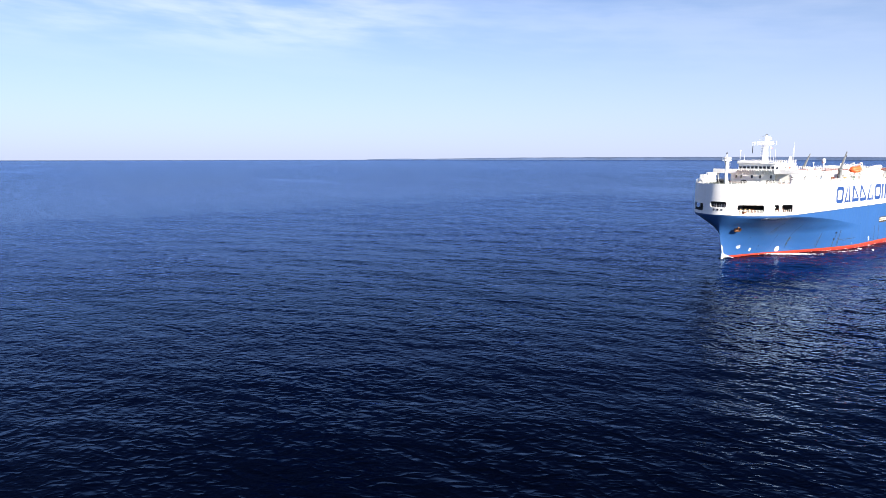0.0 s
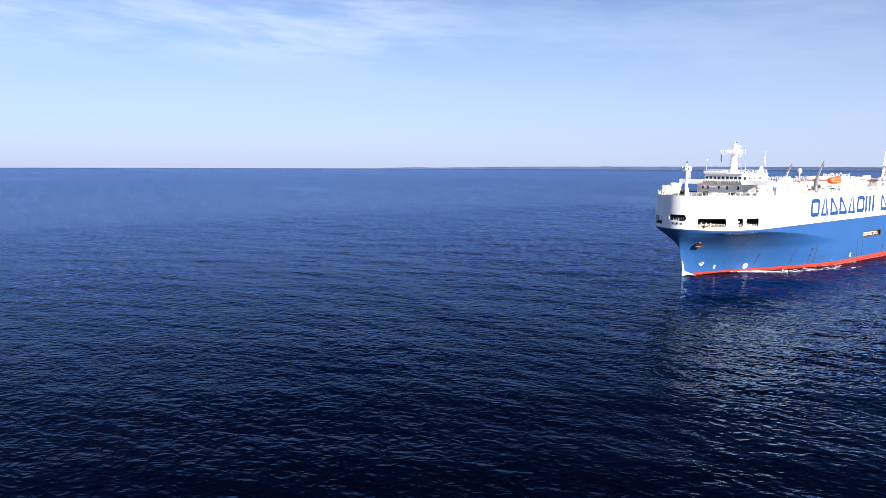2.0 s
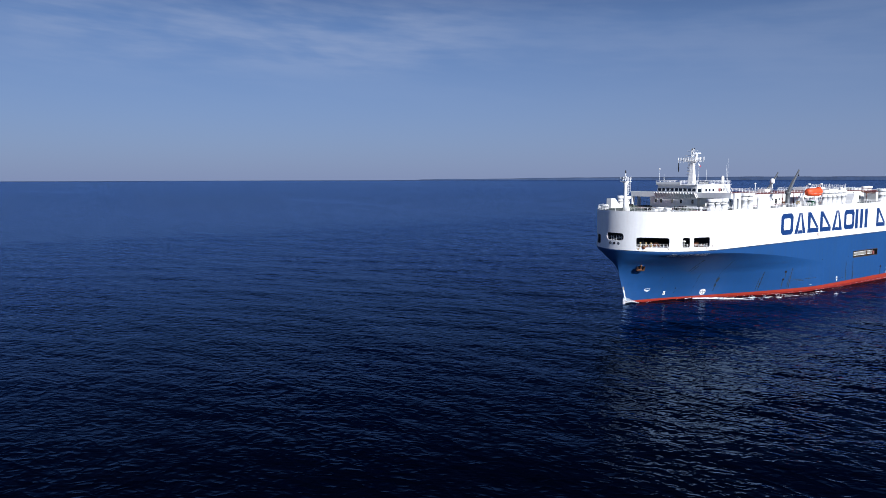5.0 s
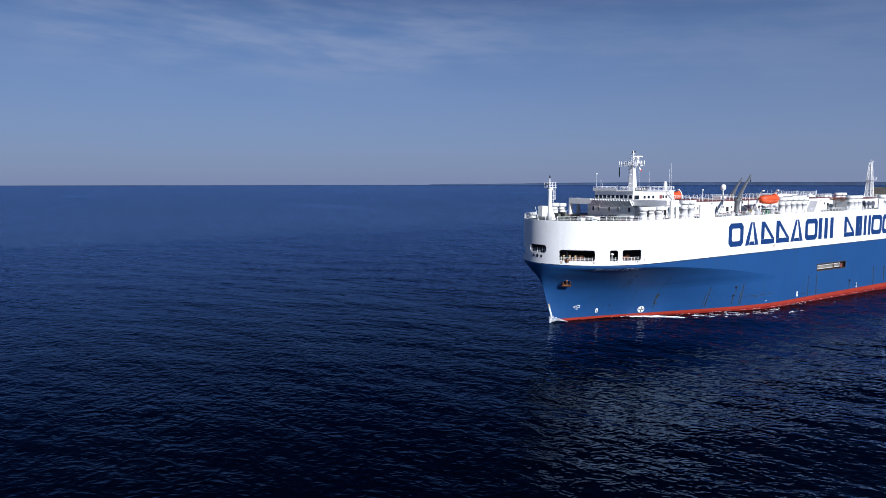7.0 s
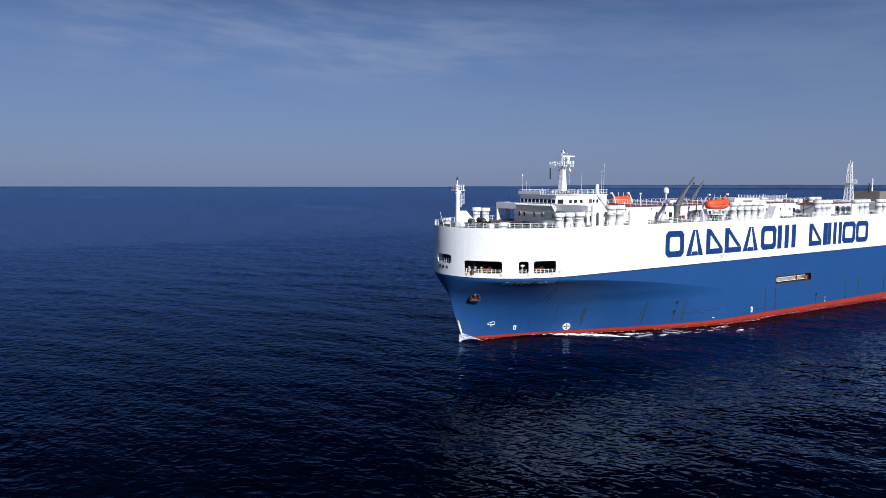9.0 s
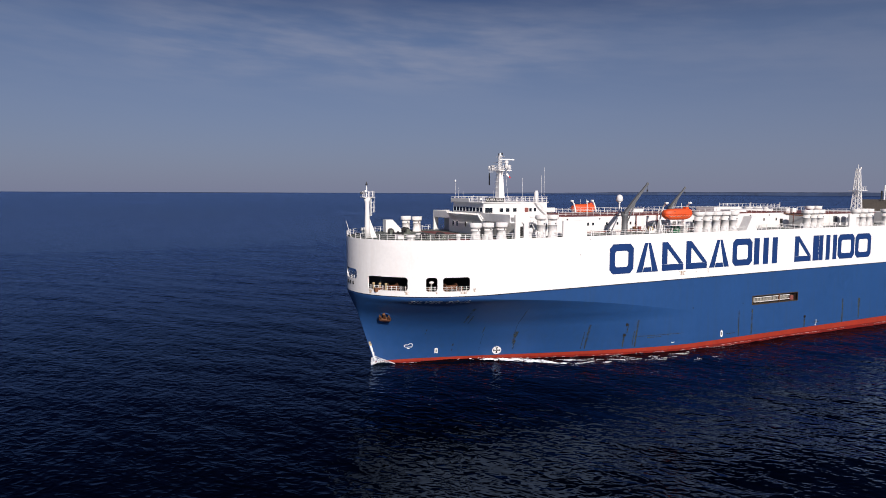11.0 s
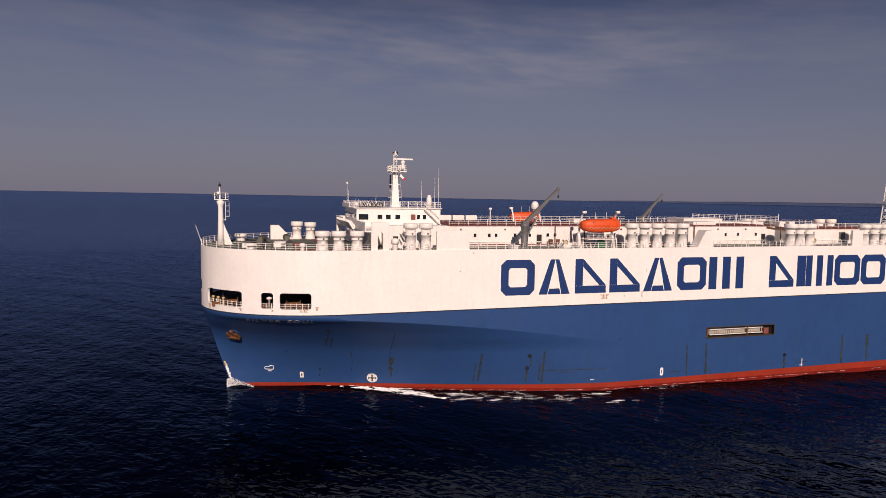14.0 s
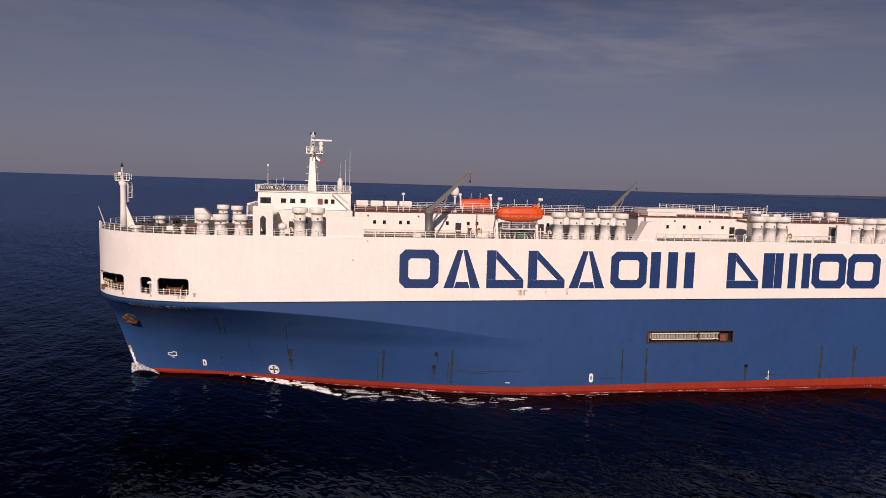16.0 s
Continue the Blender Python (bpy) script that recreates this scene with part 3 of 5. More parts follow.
    for y, z in ((96.5, 9.2), (111.9, 9.1)):
        hull_patch("small_outlet", y - 0.1, y + 0.1, z - 0.15, z + 0.15, STAIN, "small dark outlet", rows=2)
    for y in (91.0, 137.2):
        hull_patch("scuff", y, y + random.Random(int(y)).uniform(0.5, 2.2), 2.0, 2.14, WHITE2, ragged=0.3, rows=2, cols=4)
    for y0, y1, z in ((83.5, 93.0, 3.9), (84.5, 88.5, 3.5), (107.0, 109.5, 2.5), (136.0, 139.0, 2.6)):
        hull_patch("scrape", y0, y1, z, z + 0.12, STAIN, ragged=0.25, rows=2, cols=6)
    for y in (137.6,):
        hull_patch("load_mark", y, y + 0.14, 1.75, 3.4, WHITE2, rows=1, cols=1)
    # rust weeping from the white side
    for y, z0, z1, w in ((93.0, 16.6, 17.5, 1.6), (100.6, 16.7, 17.8, 0.5), (101.4, 21.3, 21.9, 0.16), (97.0, 16.9, 17.3, 0.4), (66.0, 22.0, 22.2, 0.3), (68.2, 24.9, 25.2, 0.35), (26.3, 15.7, 16.4, 0.5), (31.2, 15.9, 16.4, 0.7), (35.9, 16.0, 16.4, 0.4), (40.6, 16.0, 16.4, 1.6), (42.6, 16.3, 16.9, 0.5)):
        hull_patch("rust_weep", y - w / 2, y + w / 2, z0, z1, WEEP, "faint yellow-brown rust weeping on white paint", ragged=0.35, rows=6, taper=0.6)


WEEP = worn(paint("pale_rust_weep", (0.50, 0.33, 0.16), 0.7, vary=0.3, grain=5.0), 3.0, 0.05, 0.5)
hull_marks()
# welded rail where blue meets white, and the black joint line
bm = bmesh.new()
for side in (1,):
    ring = [(MID + side * (half_breadth(y, paint_line(y)) + 0.03), y, paint_line(y)) for y in [24.75, 25.2, 26, 27, 28.5, 30, 32, 34, 37, 40, 43, 46, 60, 80, 110, 150, 190, 220]]
    for a, b in zip(ring, ring[1:]):
        add_tube(bm, a, b, 0.07, sides=5)
part("rubbing_strake", bm, BLACK, ship, "thin dark joint line between blue and white")


# ---- mooring deck fittings and anchor ----
def anchor():
    m = hull_frame(30.1, 10.85)
    part("anchor_pocket", add_lathe(bmesh.new(), [(1.0, -0.2), (1.0, 0.16), (0.85, 0.2), (0.7, 0.05), (0.65, -0.2)], 20), BLUE, ship, "blue raised rim of the anchor pocket", m)
    g = loose("anchor", m, "rusty stockless anchor hanging at the blue bow", "anchor")
    bm = add_box(bmesh.new(), -0.22, 0.22, -0.5, 1.2, 0.2, 0.65, 0.08)
    part("shank", bm, RUST, g)
    bm = add_box(bmesh.new(), -1.05, 1.05, -0.75, -0.25, 0.25, 0.95, 0.12)
    part("crown", bm, RUST, g)
    for s in (-1, 1):
        bm = add_prism(bmesh.new(), [(s * 0.65, -0.6), (s * 1.15, -0.5), (s * 1.05, 0.55), (s * 0.85, 0.95), (s * 0.62, 0.3)], "z", 0.45, 0.85)
        part("fluke", bm, RUST, g)


anchor()
POST = None


def railing(name, pts, parent=None, height=1.05, step=1.6, material=None, bars=(0.35, 0.7, 1.05), radius=0.028):
    """Round rails along a line of points, with posts."""
    global POST
    material = material or WHITE2
    bm = bmesh.new()
    for a, b in zip(pts, pts[1:]):
        for h in bars:
            add_tube(bm, (a[0], a[1], a[2] + h), (b[0], b[1], b[2] + h), radius, sides=5)
    ob = part(name, bm, material, parent or ship)
    if POST is None:
        pb = bmesh.new()
        add_box(pb, -0.04, 0.04, -0.04, 0.04, 0, 1.05)
        POST = bpy.data.meshes.new("post")
        pb.to_mesh(POST)
        pb.free()
        POST.materials.append(material)
    left = 0.0
    for a, b in zip(pts, pts[1:]):
        a, b = Vector(a), Vector(b)
        d = (b - a).length
        while left <= d:
            p = a + (b - a) * (left / d if d else 0)
            part("post", POST, material, parent or ob, m=Matrix.Translation(p) @ Matrix.Diagonal((1, 1, height / 1.05, 1)))
            left += step
        left -= d
    return ob


def edge(y, inset=0.25, side=1):
    u = max(half_breadth(y, 20) - inset, 0)
    return (MID + side * u, y, DZ + 0.1)


ys_bow = [24.95, 25.15, 25.5, 26.0, 26.7, 27.6, 29, 30.6, 32.5, 35, 38, 41.5, 45]
railing("deck_railing", [edge(y) for y in ys_bow + [51.0]])
railing("deck_railing", [edge(y, side=-1) for y in ys_bow + [49.5]])
railing("deck_railing", [edge(y) for y in (54.2, 61.8)])
railing("deck_railing", [edge(y) for y in (67.6, 112.0)])
railing("deck_railing", [edge(y) for y in (115.7, 148.7)])
railing("deck_railing", [edge(y) for y in (151.7, 185.0, 220.0)], step=2.2)
railing("deck_railing", [edge(y, side=-1) for y in (52, 120.0, 220.0)], step=2.6)

def opening_corners():
    """Fillets that round off the corners of the bow openings."""
    for o0, o1, z0, z1 in OPENINGS:
        d = min(0.45, (o1 - o0) * 0.3)
        for side in (1, -1):
            for yc, sy in ((o0, 1), (o1, -1)) if o0 > 24.7 else ((o1, -1),):
                for zc, sz in ((z0, 1), (z1, -1)):
                    ring = [(yc, zc)]
                    for k in range(6):
                        a = math.pi / 2 * k / 5
                        ring.append((yc + sy * d * (1 - math.sin(a)), zc + sz * 0.45 * (1 - math.cos(a))))
                    bm = bmesh.new()
                    lay = []
                    for inset in (-0.015, 0.2):
                        lay.append([bm.verts.new((MID + side * (half_breadth(y, z) - inset), y, z)) for y, z in ring])
                    bm.faces.new(lay[0]), bm.faces.new(lay[1][::-1])
                    for i in range(len(ring)):
                        j = (i + 1) % len(ring)
                        bm.faces.new((lay[0][i], lay[0][j], lay[1][j], lay[1][i]))
                    part("opening_fillet", bm, WHITE, ship)


opening_corners()
# low rails inside the bow openings, bollards and a roller fairlead
for o0, o1, _, _ in OPENINGS[1:]:
    k = 5
    railing("opening_rail", [(MID + half_breadth(o0 + (o1 - o0) * i / k, 17) - 0.5, o0 + (o1 - o0) * i / k, SILL - 0.3) for i in range(k + 1)], height=1.2, step=0.9)
for y, dx in ((28.4, 1.6), (30.2, 1.6), (35.0, 1.7), (38.2, 1.8), (40.6, 1.5)):
    b = empty("bollard", ship, pose(MID + half_breadth(y, 17) - dx, y, SILL - 0.35), "rusty double mooring bollard")
    for k in (-0.35, 0.35):
        part("barrel", add_lathe(bmesh.new(), [(0.22, 0), (0.2, 0.75), (0.3, 0.8), (0.3, 0.95), (0.1, 1.0)], 12, (0, k, 0)), RUST, b)
    part("base", add_box(bmesh.new(), -0.35, 0.35, -0.75, 0.75, 0, 0.12), RUST, b)
part("roller_fairlead", add_box(bmesh.new(), -0.4, 0.4, -0.9, 0.9, 0, 0.75, 0.1), RUST, ship, m=pose(MID + half_breadth(27.6, 17) - 0.9, 27.6, SILL - 0.35))
for dx in (-1.36, 0.0, 1.36):
    y = 24.7 + 21.3 * (1 - math.sqrt(1 - (dx / BEAM) ** 2))
    bm = add_lathe(bmesh.new(), [(0.36, -0.05), (0.36, 0.08), (0.24, 0.1), (0.22, 0.0)], 14)
    part("fairlead", bm, BLACK, ship, "dark round mooring fairlead", pose(MID + dx, y, 17.15, 90, 0, -4 * dx))
railing("opening_rail", [(MID - 2.6, 25.4, 17.6), (MID + 2.6, 25.4, 17.6)], height=1.5, step=0.9)
# gear seen inside the openings
part("opening_vent", smooth_bm(add_lathe(bmesh.new(), [(0.14, 0), (0.14, 1.7), (0.42, 1.75), (0.45, 2.0), (0.05, 2.15)], 14)), WHITE2, ship,
     "small white ventilator on the mooring deck", pose(MID + half_breadth(35.5, 17) - 1.2, 35.5, SILL - 0.35))
for y in (26.9, 27.7, 28.5):
    part("roller_post", smooth_bm(add_lathe(bmesh.new(), [(0.3, 0), (0.3, 0.2), (0.16, 0.3), (0.16, 1.35), (0.26, 1.4), (0.26, 1.6), (0.05, 1.65)], 12)), OCHRE, ship,
         "yellowed mooring roller post", pose(MID + half_breadth(y, 17) - 0.85, y, SILL - 0.35))
for y, w in ((39.2, 1.1), (29.8, 0.9)):
    bm = add_tube(bmesh.new(), (0, -w, 0.8), (0, w, 0.8), 0.42, sides=14)
    for e in (-w, w):
        add_tube(bm, (0, e - 0.06, 0.8), (0, e + 0.06, 0.8), 0.75, sides=16)
    part("winch_drum", bm, RUST, ship, "rusty mooring winch drum", pose(MID + half_breadth(y, 17) - 2.3, y, SILL - 0.35))


# ---- deck gear forward ----
def mushroom(x, y, r=0.8, h=1.0, name="mushroom_vent", cap=1.45):
    g = empty(name, ship, pose(x, y, DZ), "white mushroom ventilator on the deck")
    part("trunk", add_lathe(bmesh.new(), [(r * 1.1, 0), (r * 1.1, 0.08), (r, 0.12), (r, h * 0.7)], 20), WHITE2, g)
    part("cap", smooth_bm(add_lathe(bmesh.new(), [(r * 0.9, h * 0.55), (r * cap, h * 0.55), (r * cap * 1.02, h * 0.8), (r * cap * 0.85, h * 0.98), (0.05, h * 1.05)], 24)), WHITE2, g)
    return g


def cargo_vent(x, y, h=3.3, cap_r=1.16, body_r=0.88):
    """A tall round cargo-hold ventilator: flanged foot, body with a girth band, wide drum cap."""
    g = empty("cargo_ventilator", ship, pose(x, y, DZ), "tall white round cargo ventilator with drum cap")
    b = body_r
    part("body", smooth_bm(add_lathe(bmesh.new(), [(b * 1.2, 0), (b * 1.2, 0.1), (b * 1.1, 0.12), (b, 0.9), (b, h * 0.55), (b * 1.06, h * 0.55), (b * 1.06, h * 0.58), (b, h * 0.58), (b, h - 1.1)], 24)), WHITE2, g)
    part("cap", smooth_bm(add_lathe(bmesh.new(), [(b * 0.98, h - 1.02), (b * 1.06, h - 1.0), (b * 1.08, h - 0.84), (cap_r * 0.97, h - 0.82), (cap_r, h - 0.76), (cap_r, h - 0.07), (cap_r * 0.96, h), (0.05, h + 0.04)], 28)), WHITE2, g)
    part("hatch", add_box(bmesh.new(), b - 0.05, b + 0.06, -0.22, 0.22, 1.0, 1.5, 0.02), WHITE2, g)
    part("handwheel", add_lathe(bmesh.new(), [(0.16, 0), (0.16, 0.04), (0.05, 0.05)], 10, (0, 0, 0)), GREY, g, m=pose(b + 0.02, 0.1, h * 0.62, 0, 90, 0))
    return g


def foremast():
    g = empty("foremast", ship, pose(-0.6, 28.0, DZ), "white foremast with platform, ladder and lamp")
    part("post", smooth_bm(add_lathe(bmesh.new(), [(0.62, 0), (0.5, 2.5), (0.42, 6.0), (0.48, 6.9), (0.85, 7.7)], 18)), WHITE2, g)
    part("buttress", add_prism(bmesh.new(), [(0.0, 0.0), (1.9, 0.0), (0.5, 3.6), (0.0, 3.9)], "x", -0.09, 0.09), WHITE2, g)
    part("platform", add_box(bmesh.new(), -0.95, 0.95, -1.0, 1.3, 7.7, 7.85, 0.04), WHITE2, g)
    bm = bmesh.new()
    for s in (-1, 1):
        add_tube(bm, (s * 0.3, 0.8, 4.2), (s * 0.3, 0.8, 7.8), 0.05, sides=6)
        add_tube(bm, (s * 0.3, 0.3, 4.3), (s * 0.3, 0.8, 4.3), 0.05, sides=6)
    for k in range(13):
        add_tube(bm, (-0.3, 0.8, 4.25 + k * 0.28), (0.3, 0.8, 4.25 + k * 0.28), 0.03, sides=5)
    for z in (4.9, 5.8, 6.7, 7.5):
        add_tube(bm, (-0.4, 0.8, z), (-0.4, 1.4, z), 0.035, sides=5)
        add_tube(bm, (0.4, 0.8, z), (0.4, 1.4, z), 0.035, sides=5)
        add_tube(bm, (-0.4, 1.4, z), (0.4, 1.4, z), 0.035, sides=5)
    for x in (-0.4, 0, 0.4):
        add_tube(bm, (x, 1.4, 4.9), (x, 1.4, 7.5), 0.03, sides=5)
    part("caged_ladder", bm, WHITE2, g)
    railing("platform_rail", [(-0.9, -0.95, 7.85), (0.9, -0.95, 7.85), (0.9, 1.25, 7.85), (-0.9, 1.25, 7.85), (-0.9, -0.95, 7.85)], g, step=0.9)
    part("lamp_pole", tube((0, -0.1, 7.8), (0, -0.1, 10.1), 0.16, 0.08), WHITE2, g)
    part("masthead_lamp", add_lathe(bmesh.new(), [(0.2, 0), (0.22, 0.3), (0.14, 0.4), (0.05, 0.75)], 12, (0, -0.1, 10.0)), BLACK, g)
    part("lamp", add_box(bmesh.new(), -0.45, 0.45, -0.55, -0.15, 8.7, 9.1, 0.06), WHITE2, g)
    part("horn", tube((0, -0.3, 8.5), (0, -1.3, 8.6), 0.08, 0.24, 10), GREY, g)


foremast()
part("jackstaff", tube((MID, 24.95, DZ), (MID, 23.9, DZ + 3.3), 0.07, 0.04), WHITE2, ship, "thin white jackstaff leaning over the bow")
mushroom(9.4, 32.8, 0.65, 0.95)
mushroom(-10.9, 31.2, 0.8, 1.35)
mushroom(13.3, 40.6, 0.32, 1.15, cap=1.5)
mushroom(14.3, 55.3, 0.42, 1.9, cap=1.5)
mushroom(2.8, 37.8, 0.8, 0.8)


def winch(x, y, rz):
    g = empty("mooring_winch", ship, pose(x, y, DZ, 0, 0, rz), "dark mooring winch on the foredeck")
    part("bed", add_box(bmesh.new(), -1.5, 1.5, -0.7, 0.7, 0, 0.22, 0.04), DECK, g)
    bm = bmesh.new()
    add_tube(bm, (-1.0, 0, 0.7), (0.8, 0, 0.7), 0.34, sides=16)
    for k in (-1.0, -0.1, 0.8):
        add_tube(bm, (k - 0.04, 0, 0.7), (k + 0.04, 0, 0.7), 0.62, sides=18)
    part("drum", bm, BLACK, g)
    part("gearbox", add_box(bmesh.new(), 0.9, 1.5, -0.4, 0.4, 0.2, 1.0, 0.08), DECK, g)


for a in ((10.6, 35.2, 10), (9.2, 38.9, 0), (-6, 35, -15), (-9, 39.5, 0), (3, 33, 90)):
    winch(*a)
for y in (31.5, 36.5, 39.8):
    part("hatch", add_box(bmesh.new(), 5, 6.4, y, y + 1.2, DZ, DZ + 0.7, 0.06), REDDECK if y > 38 else WHITE2, ship)

part("red_walkway", add_box(bmesh.new(), -13.5, -3.0, 44.5, 49.0, DZ, DZ + 0.02), REDDECK, ship, "red painted walkway on the foredeck")
part("red_walkway", add_box(bmesh.new(), 9.5, 13.2, 39.5, 50.0, DZ, DZ + 0.02), REDDECK, ship, "red painted walkway on the foredeck")
# starboard twin ventilator with a slanted casing before it
part("slanted_casing", add_prism(bmesh.new(), [(36.8, DZ), (41.0, DZ), (40.9, DZ + 0.12), (38.4, DZ + 2.75), (36.8, DZ + 2.75)], "x", -15.4, -13.6), WHITE2, ship, "white casing with a slanted top")
for y, h in ((41.9, 3.45), (44.5, 3.3)):
    cargo_vent(-14.6, y, h, 1.15, 0.85)
for y in (43.6, 46.2, 49.1):
    cargo_vent(14.2, y, 3.15)
part("vent_box", add_box(bmesh.new(), 13.2, 14.4, 44.4, 45.4, DZ + 0.9, DZ + 2.2, 0.05), BLACK, ship)
for y in (57.9, 60.5):
    cargo_vent(14.3, y, 4.4, 1.2, 0.84)


# ---- bridge and accommodation ----
def window(parent, x, y, z, w, h, facing, name="window"):
    """A framed pane; facing 'p' port, 'f' forward."""
    g = empty(name, parent, pose(x, y, z, 0, 0, 0 if facing == "p" else -90))
    t = 0.07
    bm = bmesh.new()
    add_box(bm, 0, 0.06, -w / 2 - t, w / 2 + t, h / 2, h / 2 + t)
    add_box(bm, 0, 0.06, -w / 2 - t, w / 2 + t, -h / 2 - t, -h / 2)
    add_box(bm, 0, 0.06, -w / 2 - t, -w / 2, -h / 2, h / 2)
    add_box(bm, 0, 0.06, w / 2, w / 2 + t, -h / 2, h / 2)
    me = bpy.data.meshes.new("frame")
    bm.to_mesh(me)
    bm.free()
    me.materials.append(WHITE2)
    # one level deeper at most: the frame and the pane hang under the window
    f = part("frame", me, WHITE2, g)
    part("pane", add_box(bmesh.new(), 0.01, 0.03, -w / 2, w / 2, -h / 2, h / 2), GLASS, g)
    return g


def door(parent, x, y, z, w=0.9, h=2.0, material=None, name="door"):
    g = empty(name, parent, pose(x, y, z))
    part("leaf", add_box(bmesh.new(), 0.0, 0.08, -w / 2, w / 2, 0.1, h, 0.03), material or BLACK, g)
    part("handle", add_box(bmesh.new(), 0.08, 0.13, w / 2 - 0.2, w / 2 - 0.14, 0.9, 1.2), GREY, g)
    return g


ROOF = 32.1
WX0, WX1, WY0, WY1 = -8.6, 4.7, 50.6, 65.8
part("wheelhouse", add_box(bmesh.new(), WX0, WX1, WY0, WY1, 29.0, ROOF, 0.05), WHITE2, ship, "white wheelhouse with a row of dark windows")
for k in range(9):
    window(ship, WX0 + 0.8 + k * 1.45, WY0 - 0.02, 30.75, 1.15, 0.85, "f", "bridge_window")
for y in (51.8, 54.7, 56.2, 57.9, 61.7, 62.8):
    window(ship, WX1 + 0.01, y, 30.65, 1.7 if y < 52 else 0.85 if y < 60 else 0.6, 1.0 if y < 52 else 0.75, "p", "bridge_window")
part("roof_slab", add_box(bmesh.new(), WX0 - 0.3, WX1 + 0.3, WY0 - 0.5, WY1 + 0.2, ROOF, ROOF + 0.14, 0.03), WHITE2, ship)
part("lower_house", add_box(bmesh.new(), -11.6, 4.6, 51.0, 66.2, DZ, 29.0, 0.06), WHITE2, ship, "white lower house under the bridge")
for x in (-9.4, -7.5, -3.6, -0.6, 3.2):
    window(ship, x, 50.98, 27.5, 0.7, 1.1, "f")
part("port_house", add_box(bmesh.new(), 4.6, 9.8, 55.0, 66.0, DZ, 29.3, 0.05), WHITE2, ship, "white deckhouse beside the bridge")
door(ship, 9.8, 56.4, DZ)
for y in (58.6, 62.0, 64.0):
    window(ship, 9.81, y, 27.6, 0.5, 0.7, "p")
for y in (55.4,):
    part("fire_box", add_box(bmesh.new(), WX1, WX1 + 0.25, 60.3, 61.1, 30.2, 31.1, 0.03), REDDECK, ship, "red fire box on the wheelhouse wall")
# ribbed bulwark before the windows
bm = bmesh.new()
add_prism(bm, [(49.3, 30.05), (49.45, 30.05), (50.6, 28.75), (50.6, 28.55), (50.3, 28.55)], "x", WX0 - 0.2, WX1 + 0.6)
part("bridge_bulwark", bm, WHITE2, ship, "raked ribbed bulwark under the bridge windows")
for k in range(16):
    x = WX0 + k * (WX1 + 0.3 - WX0) / 15
    part("bulwark_rib", add_prism(bmesh.new(), [(48.8, 30.1), (49.3, 30.1), (50.4, 28.5), (49.9, 28.5)], "x", x - 0.07, x + 0.07), WHITE2, ship)


def bridge_wings():
    for side in (1, -1):
        x_end, x_in = MID + side * 17.0, (WX1 if side > 0 else WX0)
        lo, hi = sorted((x_end - side * 0.41, x_in))
        part("wing_floor", add_box(bmesh.new(), lo, hi, 50.3, 53.9, 28.55, 28.8, 0.03), WHITE2, ship)
        part("wing_bulwark", add_box(bmesh.new(), lo, hi, 50.15, 50.3, 28.6, 30.1, 0.03), WHITE2, ship, "white bulwark of the bridge wing")
        railing("wing_rail", [(lo, 50.22, 29.95), (hi, 50.22, 29.95)], bars=(0.2,), height=0.25, step=2.0)
        # bracket that widens towards the house
        part("wing_bracket", add_prism(bmesh.new(), [(x_in, 26.0), (x_in, 28.55), (x_in + side * 4.2, 28.55)], "y", 52.0, 52.2), WHITE2, ship)
        # end frame with a tall slot
        x0, x1 = sorted((x_end, x_end - side * 0.4))
        bm = bmesh.new()
        outer = [(50.15, DZ), (54.05, DZ), (54.05, 30.15), (50.15, 30.15)] if side < 0 else [(51.1, DZ), (54.05, DZ), (54.05, 30.15), (51.1, 30.15)]
        y0, y1 = outer[0][0], outer[1][0]
        s0, s1 = (52.15, 53.0) if side > 0 else (51.3, 53.0)
        add_box(bm, x0, x1, y0, s0, DZ, 30.12)
        add_box(bm, x0, x1, s1, y1, DZ, 30.12)
        top = 28.25
        arc = [(s0 + (s1 - s0) * k / 8, top + (s1 - s0) / 2 * math.sin(math.pi * k / 8)) for k in range(9)]
        for (ya, za), (yb, zb) in zip(arc, arc[1:]):
            add_prism(bm, [(ya, za), (yb, zb), (yb, 30.12), (ya, 30.12)], "x", x0, x1)
        add_box(bm, x0, x1, s0, s1, DZ, DZ + 0.25)
        part("wing_end_frame", bm, WHITE2, ship, "white wing end frame with a round-topped slot")


bridge_wings()
board = part("name_board", add_box(bmesh.new(), WX1 + 0.28, WX1 + 0.36, 50.9, 55.2, ROOF + 0.25, ROOF + 1.0, 0.02), BLACK, ship, "black name board on the bridge roof rail")
words("name_board_lettering", "SILVER SOUL", 0.72, Matrix.Translation((WX1 + 0.37, 53.05, ROOF + 0.62)) @ pose(0, 0, 0, 90, 0, 90), WHITE2, ship, "white name on the black board", 0.01, 1.0)
R1 = ROOF + 0.14
railing("bridge_roof_rail", [(WX1 + 0.2, WY0 - 0.4, R1), (WX1 + 0.2, WY1, R1), (WX0 - 0.2, WY1, R1), (WX0 - 0.2, WY0 - 0.4, R1), (WX1 + 0.2, WY0 - 0.4, R1)])
part("dodger", add_box(bmesh.new(), WX0 - 0.2, WX1 - 5, WY0 - 0.55, WY0 - 0.45, R1, R1 + 0.75, 0.02), WHITE2, ship)
for x, y, z in ((WX0 + 0.3, 50.9, 4.4), (WX0 + 1.9, 50.9, 3.0), (WX0 + 0.9, 52.5, 2.2), (-2.0, 52.0, 1.5), (2.0, 54.5, 2.3), (3.9, 65.6, 7.3), (3.9, 64.9, 5.5), (-2, 64, 5.0)):
    part("whip_aerial", tube((x, y, R1), (x, y, R1 + z), 0.04, 0.018, 6), WHITE2, ship)
